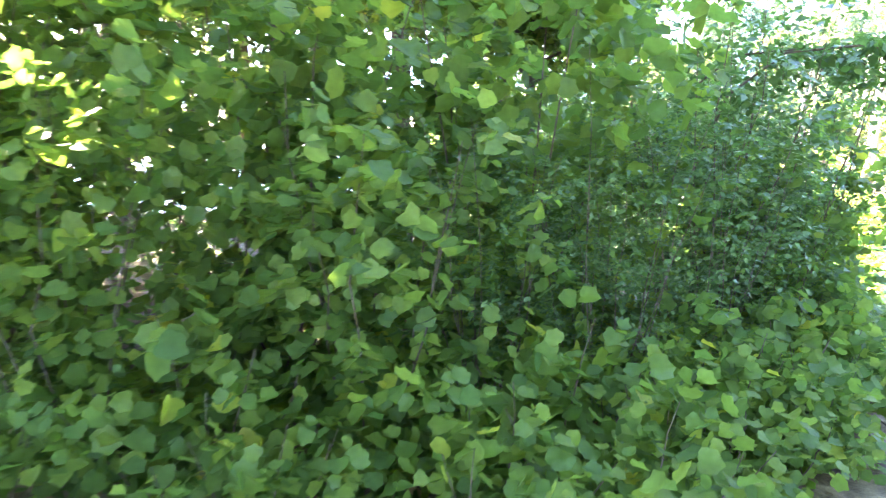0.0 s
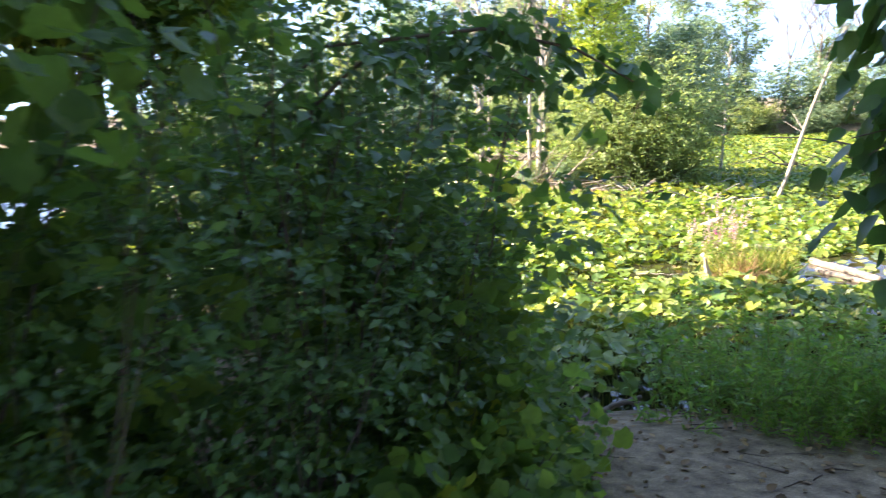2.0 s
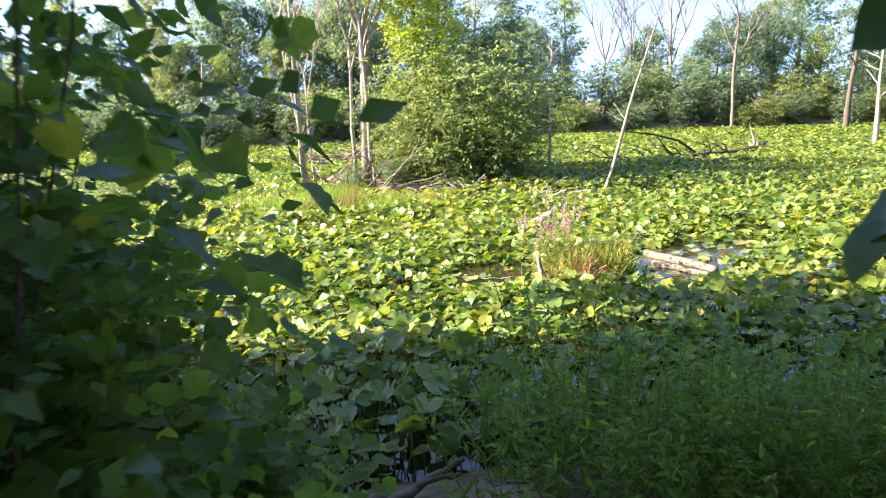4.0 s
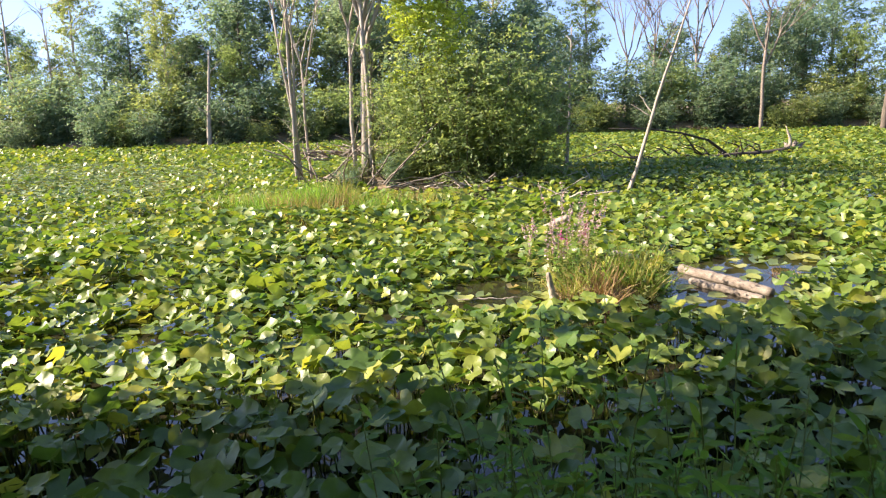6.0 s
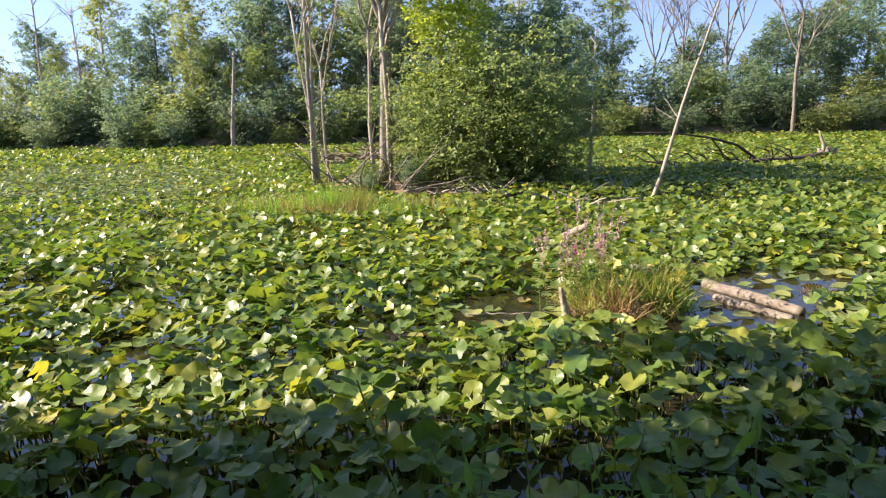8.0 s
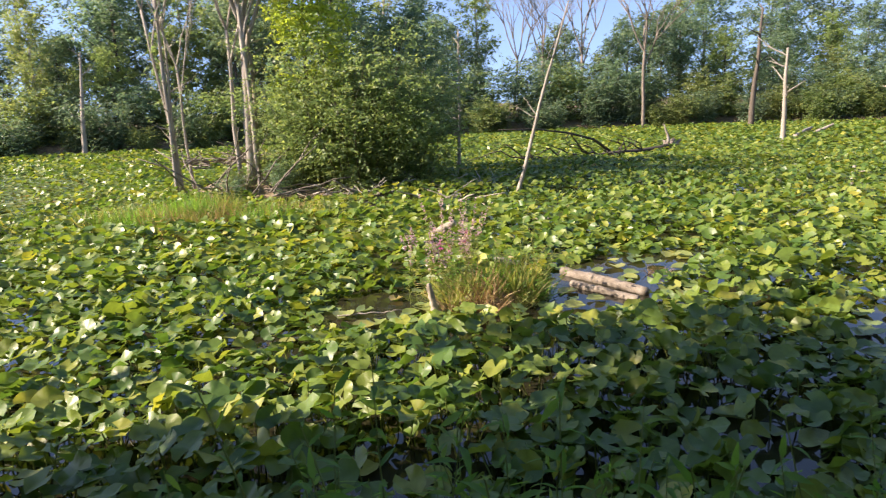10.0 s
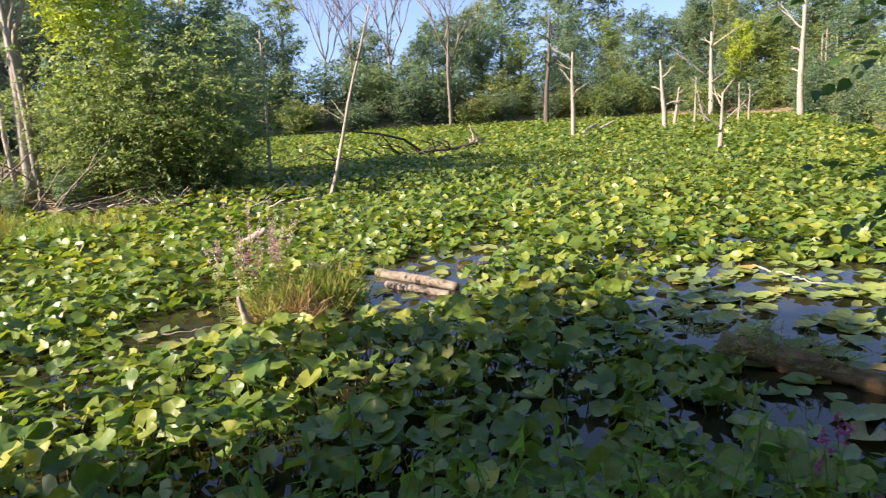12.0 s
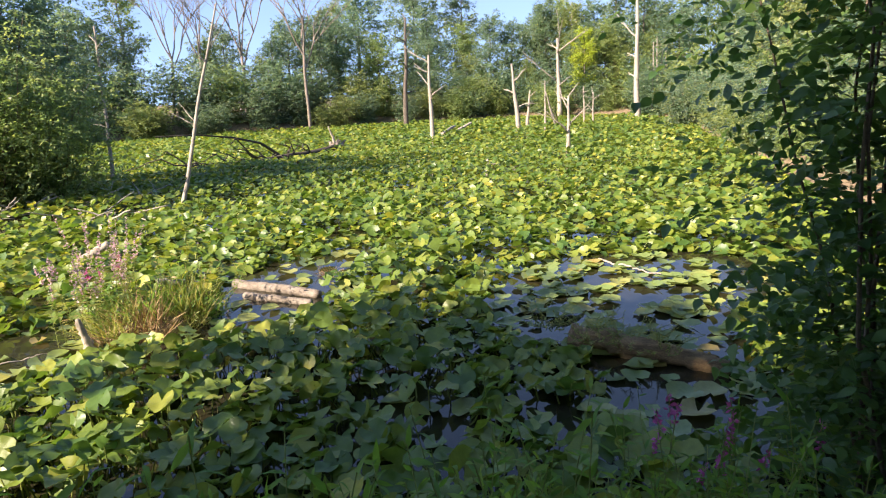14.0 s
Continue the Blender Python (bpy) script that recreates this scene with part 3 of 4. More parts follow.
# far shore: broad trees, tall thin trees, shore shrubs
FAR_KINDS = [
    (tree("tree", 11, 8.0, 2.3, 0.12, 0.12, M_TREE_HAZE, M_BARK, 0.20, 1250, 8, TRI, limbs=26), "broad green tree in the woods beyond the pond"),
    (tree("tree", 12, 9.0, 1.8, 0.16, 0.11, M_TREE_HAZE, M_BARK, 0.19, 1050, 8, TRI, columns=1.4, limbs=28), "tall slender green tree in the woods beyond the pond"),
    (tree("tree", 13, 6.5, 2.2, 0.10, 0.10, M_WILLOW, M_BARK, 0.19, 1100, 8, TRI, limbs=24), "low spreading green tree on the far shore"),
    (tree("tree", 14, 10.0, 1.6, 0.28, 0.12, M_WILLOW, M_PALE, 0.18, 900, 8, TRI, columns=1.5, limbs=24), "tall poplar with a pale trunk in the far woods"),
]
FAR_SHRUBS = [
    (shrub("shrub", 21, 3.0, 1.7, M_TREE_HAZE, 0.17, 12, 780, 8, TRI, twig_len=0.6, low=0.0), "dense dark green shrub on the far shore"),
    (shrub("shrub", 22, 2.5, 1.9, M_WILLOW, 0.165, 12, 780, 8, TRI, twig_len=0.6, low=0.0), "grey-green willow shrub on the far shore"),
]
for kind, lab in FAR_KINDS + FAR_SHRUBS:
    tagged(kind, lab, "tree" if kind.name.startswith("tree") else "shrub", "woods round the pond")


def far_woods():
    r = np.random.default_rng(5)
    first = {}
    shore = [np.array(p, float) for p in SHORE[16:27]]
    for row, (back, step) in enumerate(((0.6, 2.1), (2.4, 2.4), (4.2, 3.0), (8.0, 3.6), (13.0, 5.0))):
        carry = 0.0
        for a, b in zip(shore, shore[1:]):
            along = b - a
            ln = np.linalg.norm(along)
            out = np.array([along[1], -along[0]]) / ln
            s = carry
            while s < ln:
                q = a + along * s / ln + out * (back + r.uniform(-0.5, 0.9))
                q = q + r.normal(size=2) * 0.4
                kinds = FAR_SHRUBS if row < 2 else FAR_KINDS
                k = int(r.integers(0, len(kinds)))
                sc = r.uniform(0.75, 1.25) * (0.85, 1.3, 0.85, 1.1, 1.3)[row]
                corner = math.degrees(math.atan2(q[1] - 4, q[0] - 4))
                if row > 1 and 30.5 < corner < 42:
                    sc *= 0.66
                if row > 1 and (72 < corner < 75.5 or 82.5 < corner < 85.5):
                    sc *= 0.7
                m = on_ground(q[0], q[1], r.uniform(0, 360), sc, 0.05)
                ob = kinds[k][0]
                if id(ob) in first:
                    copy_at(ob, m)
                else:
                    first[id(ob)] = place(ob, m)
                s += step * r.uniform(0.75, 1.3)
            carry = s - ln


far_woods()

# the wooded bank behind and beside the path
BANK_TREES = [(-5.5, 1.5, 0.9, 1), (-3.6, -2.6, 0.95, 3), (5.0, -4.2, 1.0, 1), (9.5, -3.4, 0.9, 2), (-9, -2, 1.0, 0), (14, -3.0, 0.9, 0), (19, -3.2, 0.95, 1), (25, -2.8, 1.0, 3), (31, -2.2, 1.0, 0), (37, -1.8, 1.0, 2), (43, -1.5, 1.05, 1), (50, -1.0, 1.0, 3), (22, -7, 1.1, 0), (33, -7, 1.1, 1), (44, -6, 1.1, 0), (10, -8, 1.1, 3), (-2, -8, 1.1, 0), (56, 0.5, 1.0, 0), (62, 11, 0.8, 0), (63.5, 14, 0.85, 1), (64.5, 8.5, 0.8, 0), (61.5, 5.5, 0.8, 2), (67, 11, 0.95, 1), (60, 2.5, 0.9, 3), (66, 5, 1.0, 0), (68, 16, 1.0, 0), (63, 17, 0.9, 0), (61.5, 18.6, 0.85, 1), (62, 15.6, 0.6, 2), (-4.6, 12.6, 1.1, 2), (-6.6, 11.0, 1.1, 2), (-8.4, 9.0, 1.1, 0), (-9.2, 6.4, 1.1, 2)]
for k, (x, y, sc, kind) in enumerate(BANK_TREES):
    tagged(copy_at(FAR_KINDS[kind][0], on_ground(x, y, 61.0 * k, sc, 0.05)), "leafy green tree on the wooded bank", "tree", "trees on the near bank")
# Mostly out of view, added to shade bank and pads and block sky.
SHADE = tree("shade_tree", 15, 6.4, 1.9, 0.47, 0.10, M_BROAD, M_BARK, 0.17, 1800, 9, SIMPLE, limbs=26)
tagged(SHADE, "leafy tree shading the path and the bank", "tree", "trees on the near bank")
SHADE_SPOTS = [(-1.3, 5.7, 0.95, 0), (2.9, 0.4, 0.98, 40), (1.0, -1.2, 1.15, 130), (-2.6, 2.9, 1.15, 270), (-1.6, -0.6, 1.2, 310), (4.9, -1.2, 1.0, 10), (-0.6, 10.2, 1.2, 75), (1.2, 8.9, 0.9, 20), (-3.5, 12.0, 1.3, 250), (-3.8, 8.0, 1.3, 300), (-5.2, 10.5, 1.5, 33), (4.9, 1.3, 1.1, 222), (6.6, 1.4, 1.1, 111), (7.9, 2.0, 1.05, 190), (-0.5, 10.7, 1.1, 45), (-2.1, 11.7, 1.2, 95), (0.8, 9.5, 0.95, 260), (-2.4, 10.4, 1.45, 205)]
# High crowns above the view, added to cast shade across the pads.
HIGH_SHADE = tree("poplar", 16, 10.8, 1.35, 0.72, 0.11, M_BROAD, M_PALE, 0.15, 560, 9, SIMPLE, limbs=18)
tagged(place(HIGH_SHADE, on_ground(1.62, 13.13, 0, 0.8)), "high-crowned poplar added to shade the lily pads", "tree", "trees on the near bank")
for x, y, sc, turn in ((0.2, 12.8, 0.85, 100), (-1.25, 13.05, 0.82, 220)):
    copy_at(HIGH_SHADE, on_ground(x, y, turn, sc))
for k, (x, y, sc, turn) in enumerate(SHADE_SPOTS):
    place(SHADE, on_ground(x, y, turn, sc, 0.05)) if k == 0 else copy_at(SHADE, on_ground(x, y, turn, sc, 0.05))
FAR_BANK = [(10.8, 0.4, 0.75, 0), (12.6, 0.0, 0.9, 1), (14.8, -0.1, 0.7, 0), (17, -0.3, 0.85, 1), (19.5, 0.0, 0.8, 0), (22, 0.2, 0.8, 1), (24.5, 0.5, 0.75, 1), (26.5, 0.9, 0.7, 0), (28.3, 1.4, 0.72, 1), (30.5, 1.3, 0.8, 0), (33, 1.5, 0.8, 1), (36, 1.7, 0.85, 0), (39, 1.8, 0.8, 1), (42, 1.8, 0.9, 0), (45.5, 2.2, 0.9, 1), (49, 2.4, 0.9, 0), (52.5, 3.4, 0.9, 1), (55, 5.0, 1.0, 0), (16, -1.8, 1.2, 0), (23, -1.5, 1.2, 0), (34, -0.6, 1.3, 1), (40, -0.3, 1.3, 0), (60.6, 16.4, 1.1, 0), (60.4, 14.2, 1.0, 1), (59.4, 18.4, 1.1, 1)]
for k, (x, y, sc, kind) in enumerate(FAR_BANK):
    tagged(copy_at(FAR_SHRUBS[kind][0], on_ground(x, y, 47.0 * k, sc, 0.05)), "green shrub on the side bank of the pond", "shrub", "shrubs along the side bank")

# thicket beside the path
VINE = shrub("vine_shrub", 31, 2.7, 1.0, M_BROAD, 0.122, 10, 430, 7, LOBED, low=0.05, twig_len=0.5, droop=0.3, flat=0.6, split=True, stout=0.8)
VINE2 = shrub("vine_shrub", 33, 2.2, 0.9, M_BROAD, 0.11, 9, 320, 7, LOBED, low=0.05, twig_len=0.45, droop=0.3, split=True, stout=0.8)
DOG = shrub("dogwood_shrub", 32, 3.3, 1.0, M_DARK, 0.066, 12, 500, 9, OVATE_LITE, low=0.05, twig_len=0.42, droop=0.2, split=True, stout=0.55)
LOW = shrub("sapling", 34, 0.75, 0.45, M_BROAD, 0.08, 7, 110, 7, LOBED, low=0.1, twig_len=0.3, droop=0.15, split=True)
tagged(VINE, "broad-leaved green vine shrub crowding the path", "shrub", "thicket beside the path")
tagged(VINE2, "low green vine shrub with lobed leaves beside the path", "shrub", "thicket beside the path")
tagged(DOG, "tall dark green dogwood shrub with small leaves", "shrub", "thicket beside the path")
tagged(LOW, "low green sapling at the edge of the path", "sapling", "saplings beside the path")


def set_all(ob, spots_):
    for k, (x, y, sc, turn) in enumerate(spots_):
        m = on_ground(x, y, turn, sc, 0.03)
        place(ob, m) if k == 0 else copy_at(ob, m)


set_all(VINE, [(-0.9, 3.6, 0.95, 0), (-2.6, 3.4, 1.0, 70), (0.3, 3.9, 0.95, 150), (-4.2, 3.2, 1.0, 20), (-3.6, 4.9, 1.1, 160), (-5.4, 4.2, 1.2, 250), (2.35, 4.85, 0.75, 10)])
set_all(VINE2, [(-0.3, 2.75, 0.7, 0), (-1.6, 2.6, 0.75, 80), (-3.2, 2.3, 0.75, 290), (2.75, 5.3, 0.75, 250), (2.9, 6.1, 0.75, 350), (0.85, 4.7, 0.75, 33)])
# The dogwoods north of y 8 are added to shade the near pads.
set_all(DOG, [(1.75, 4.4, 0.95, 0), (2.35, 5.5, 0.95, 120), (2.2, 6.6, 0.9, 300), (2.3, 4.7, 0.92, 170), (-0.2, 5.6, 0.8, 222), (2.1, 8.3, 1.0, 15), (1.7, 9.5, 1.05, 99), (2.2, 10.2, 0.8, 310), (1.2, 10.9, 0.95, 70), (2.35, 9.2, 0.85, 190), (-0.9, 6.5, 1.0, 12), (-2.5, 6.2, 1.0, 145), (-4.4, 6.0, 1.1, 260), (0.8, 3.15, 0.55, 200), (1.5, 3.75, 0.6, 20), (2.2, 4.4, 0.5, 120), (0.2, 3.0, 0.5, 80), (0.9, 5.4, 0.65, 130)])
set_all(LOW, [(0.75, 2.15, 0.9, 0), (1.25, 2.8, 0.95, 50), (0.15, 2.0, 0.9, 140), (1.9, 3.5, 1.0, 200), (2.5, 4.2, 0.9, 260), (2.9, 4.9, 1.0, 310), (3.2, 5.6, 1.0, 20), (-0.6, 1.9, 0.85, 70), (-1.4, 1.7, 0.9, 110), (-2.4, 1.6, 0.9, 10), (3.2, 5.0, 0.8, 77), (3.4, 6.2, 1.0, 177), (0.45, 2.5, 1.1, 33), (-0.9, 2.3, 1.1, 240), (3.05, 4.5, 0.7, 290), (1.5, 3.1, 0.85, 130), (1.15, 2.95, 0.9, 15), (1.55, 2.85, 0.8, 65), (2.05, 3.6, 1.0, 165), (2.35, 4.1, 1.0, 345), (2.7, 4.6, 1.0, 215), (3.25, 5.4, 1.1, 95), (1.85, 3.12, 0.8, 222), (2.25, 3.62, 0.85, 12), (2.68, 4.2, 0.85, 282), (1.0, 3.8, 1.1, 18), (0.4, 4.4, 1.1, 140)])

# hanging branch over the path, and the dark shrub by the water
def hanging_branch():
    r = np.random.default_rng(41)
    root = new("tree")
    tb, cb = Buf(), Buf()
    z0 = float(ground_height(4.9, 1.2))
    tube(tb, wander((4.9, 1.2, z0 - 0.2), (4.6, 0.9, 6.0), 8, 0.06, r), 0.10 * np.linspace(1.2, 0.5, 8), 8, 0.04, r)
    base, way = [], []
    for k in range(36):
        tip = np.array([3.2 + abs(r.normal()) * 0.28, 3.12 - abs(r.normal()) * 0.16, r.uniform(2.25, 3.6)])
        limb = wander((4.72, 1.05, r.uniform(3.2, 5.0)), tip, 7, 0.10, r)
        lb = Buf()
        tube(lb, limb, 0.012 * np.linspace(1, 0.2, 7), 5, 0, r, cap=False)
        part("limb", lb.mesh("limb", M_TWIG), root)
        for s in r.uniform(4.2, 5.99, 24):
            i = int(s)
            base.append(limb[i] + (limb[i + 1] - limb[i]) * (s - i) + r.normal(size=3) * 0.06)
            way.append(unit(r.normal(size=3) * np.array([1, 1, 0.4]) + np.array([0.0, 0.1, -0.7])))
    base, way = np.array(base), np.array(way)
    base[:, 1] = np.minimum(base[:, 1], 3.1)
    base[:, 0] = np.maximum(base[:, 0], 3.34 + 0.1 * r.uniform(size=len(base)))
    twig_leaves(cb, OVATE, base, way, r.uniform(0.12, 0.25, len(base)), 5, 0.105, r, droop=0.7, flat=0.8)
    part("trunk", tb.mesh("trunk", M_BARK), root)
    tagged(part("foliage", cb.mesh("foliage", M_DARK), root), kind="stuff")
    tagged(root, "young tree with large dark leaves hanging over the path", "tree")


hanging_branch()


def arching_branch():
    r = np.random.default_rng(43)
    root = new("vine_branch")
    sb, cb = Buf(), Buf()
    line = np.array([(1.7, 4.6, 2.2), (1.85, 4.45, 2.75), (2.1, 4.25, 3.0), (2.4, 3.98, 3.02), (2.65, 3.75, 2.93), (2.85, 3.6, 2.78)])
    tube(sb, line, 0.012 * np.linspace(1, 0.3, 6), 5, 0, r)
    s = r.uniform(0.8, 4.99, 46)
    i = s.astype(int)
    base = line[i] + (line[i + 1] - line[i]) * (s - i)[:, None] + r.normal(size=(46, 3)) * 0.03
    twig_leaves(cb, OVATE, base, unit(r.normal(size=(46, 3)) * np.array([1, 1, 0.3]) + np.array([0.5, -0.5, -0.2])), r.uniform(0.1, 0.26, 46), 5, 0.085, r, droop=0.5)
    part("stem", sb.mesh("stem", M_TWIG), root)
    tagged(part("foliage", cb.mesh("foliage", M_DARK), root), kind="stuff")
    return tagged(root, "leafy branch arching out of the thicket over the path", "branch", "branches over the path")


ARCH = arching_branch()
copy_at(ARCH, pose(-0.1, 0.5, 0.02))
WET = shrub("waterside_shrub", 51, 4.2, 1.0, M_DARK, 0.066, 12, 1450, 9, OVATE, low=0.08, twig_len=0.42, split=True, stout=0.8)
tagged(WET, "tall dark shaded shrub at the water's edge", "shrub", "shrubs at the water's edge")
set_all(WET, [(7.52, 2.98, 1.0, 0), (8.35, 2.0, 1.0, 130), (7.05, 1.9, 0.9, 220), (7.5, 1.4, 1.0, 60), (9.2, 1.5, 0.9, 200)])

# weeds on the bank in front of the water
def weed_clump(seed, n=42, height=0.95, spread=0.5, mat=None, label="bushy green weeds with narrow leaves on the bank"):
    r = np.random.default_rng(seed)
    root = new("weed_clump")
    cb = Buf()
    base, way = [], []
    for k in range(n):
        a, q = r.uniform(0, 6.28), spread * np.sqrt(r.uniform())
        foot = np.array([np.cos(a) * q, np.sin(a) * q, -0.05])
        h = height * r.uniform(0.25, 1.2) * (1 - 0.3 * q / spread)
        tip = foot + np.array([r.normal() * 0.11 + np.cos(a) * 0.14, r.normal() * 0.11 + np.sin(a) * 0.14, h])
        line = wander(foot, tip, 5, 0.03, r)
        stem = Buf()
        tube(stem, line, 0.0045 * np.linspace(1, 0.4, 5), 4, 0, r, cap=False)
        part("stem", stem.mesh("stem", M_STALK), root)
        for s in np.linspace(0.5, 3.95, 26):
            i = int(s)
            base.append(line[i] + (line[i + 1] - line[i]) * (s - i))
            b = s * 2.4 * 5 + k
            way.append((np.cos(b), np.sin(b), 0.45))
    base, way = np.array(base), unit(np.array(way))
    m = len(base)
    leaves(cb, WEED_LEAF, base, way + r.normal(size=(m, 3)) * 0.3, np.array([0, 0, 1.0]) + r.normal(size=(m, 3)) * 0.45, r.uniform(0.035, 0.085, m) * min(1.0, 0.15 + height), r.uniform(0, 0.5, m), r.uniform(-0.9, 0.1, m))
    tagged(part("foliage", cb.mesh("foliage", mat or M_WEED), root), kind="stuff")
    return tagged(root, label, "weeds", "weeds along the bank")


WEED = weed_clump(61, 46, 1.05, 0.52)
set_all(WEED, [(5.1, 5.3, 1.2, 0), (5.4, 4.95, 1.15, 60), (5.8, 4.65, 1.0, 130), (6.25, 4.4, 0.95, 200), (5.55, 5.45, 1.0, 280), (6.6, 3.9, 0.85, 330), (6.1, 4.95, 0.8, 20), (6.8, 3.4, 0.9, 90), (6.2, 3.9, 0.85, 150), (3.3, 6.3, 0.9, 45), (3.6, 5.9, 0.7, 99), (5.9, 4.2, 1.0, 12), (5.2, 4.55, 0.75, 140), (5.5, 4.2, 0.78, 250), (5.85, 3.85, 0.8, 310), (6.2, 3.45, 0.85, 70), (5.25, 4.85, 1.0, 190), (5.75, 4.4, 0.85, 5)])


# ---------- snags, logs ----------
def snag(name, base, top, r0, mat=None, branches=6, seed=1, length=0.7, label="", fork=0):
    """A dead standing trunk with broken branches."""
    r = np.random.default_rng(seed)
    root = new(name)
    base, top = np.array(base, float), np.array(top, float)
    root.location = base
    tb = Buf()
    h = np.linalg.norm(top - base)
    line = wander((0, 0, -0.5), top - base, 10, h * 0.008, r)
    tube(tb, line, r0 * np.linspace(1.15, 0.35, 10), 8, 0.08, r)
    part("trunk", tb.mesh("trunk", mat or M_DEAD), root)
    for k in range(branches):
        s = r.uniform(3.0, 8.9)
        i = int(s)
        b = line[i] + (line[i + 1] - line[i]) * (s - i)
        az = r.uniform(0, 6.28)
        ln = length * r.uniform(0.4, 1.2)
        tip = b + np.array([np.cos(az), np.sin(az), r.uniform(0.1, 1.1)]) * ln
        lb = Buf()
        limb = wander(b, tip, 5, ln * 0.07, r)
        tube(lb, limb, r0 * 0.33 * np.linspace(1, 0.25, 5), 5, 0.05, r)
        twig = Buf()
        if ln > 0.5:
            tube(twig, wander(limb[2], limb[2] + (tip - b) * 0.5 + r.normal(size=3) * 0.2 * ln, 4, ln * 0.04, r), r0 * 0.18 * np.linspace(1, 0.3, 4), 4, 0, r)
        branch = part("branch", lb.mesh("branch", mat or M_DEAD), root)
        if ln > 0.5:
            part("twig", twig.mesh("twig", mat or M_DEAD), branch)
    return tagged(root, label, "dead tree")


snag("leaning_snag", (16.68, 14.58, 0), (17.5, 13.5, 4.4), 0.05, M_DEAD, 5, 71, 0.45, "thin bare tree leaning over the pond")
snag("dead_tree", (36.7, 15.35, 0), (36.7, 15.4, 4.1), 0.125, None, 5, 72, 1.0, "pale dead tree trunk standing in the pond")
snag("dead_tree", (43.4, 12.3, 0), (43.3, 12.7, 3.7), 0.15, None, 3, 73, 0.9, "broken pale dead trunk standing in the pond")
snag("dead_tree", (44.3, 12.1, 0), (44.6, 11.9, 2.2), 0.11, M_PALE, 3, 74, 0.8, "short forked grey dead trunk in the pond")
snag("dead_tree", (27.5, 7.25, 0), (27.5, 7.25, 2.0), 0.085, None, 7, 75, 0.9, "small pale dead trunk with bare side branches")
snag("dead_tree", (52.5, 6.0, 0), (52.4, 6.3, 8.6), 0.2, None, 4, 76, 1.4, "tall white dead tree trunk near the far bank")
snag("dead_tree", (57.0, 12.0, 0.5), (56.9, 12.2, 5.9), 0.19, None, 5, 77, 2.6, "pale dead tree forking into bare limbs")
snag("dead_tree", (17.2, 48.2, 0), (17.7, 48.1, 6.0), 0.15, M_PALE, 6, 78, 1.0, "crooked bare tree on the far shore")
snag("dead_tree", (50.2, 22.1, 0), (50.4, 21.8, 7.5), 0.18, M_BARK, 6, 79, 1.2, "slender grey tree trunk on the far shore")
snag("bare_tree", (20.6, 20.2, 0), (20.7, 20.1, 4.6), 0.06, M_PALE, 10, 83, 0.7, "thin bare sapling behind the islet bush")
for k, (x, y, tx, ty, h, r0) in enumerate([(44.0, 10.9, 44.0, 10.9, 2.7, 0.07), (45.2, 10.3, 44.2, 10.9, 2.1, 0.08), (46.0, 8.9, 46.0, 8.95, 2.3, 0.06), (47.2, 8.5, 47.2, 8.5, 1.9, 0.07), (53.5, 5.2, 53.4, 5.2, 5.0, 0.06), (54.2, 4.7, 54.4, 4.6, 4.6, 0.05), (54.8, 4.9, 54.8, 5.0, 5.4, 0.06), (55.5, 4.4, 55.3, 4.4, 4.8, 0.05), (33.0, 46.0, 33.2, 46.0, 11.0, 0.10), (8.0, 64.0, 8.1, 64.0, 11.5, 0.12), (10.5, 61.5, 10.3, 61.5, 10.0, 0.10)]):
    snag("dead_tree", (x, y, 0 if y < 20 else 0.2), (tx, ty, h), r0, M_DEAD if h < 6 else M_PALE, 4 if h < 6 else 16, 200 + k, 0.5 if h < 6 else 2.2, "slender bare grey tree at the far side of the pond")

snag("stump", (23.1, 8.95, 0), (23.1, 8.95, 0.35), 0.10, None, 2, 85, 0.3, "low broken stump among the lily pads")


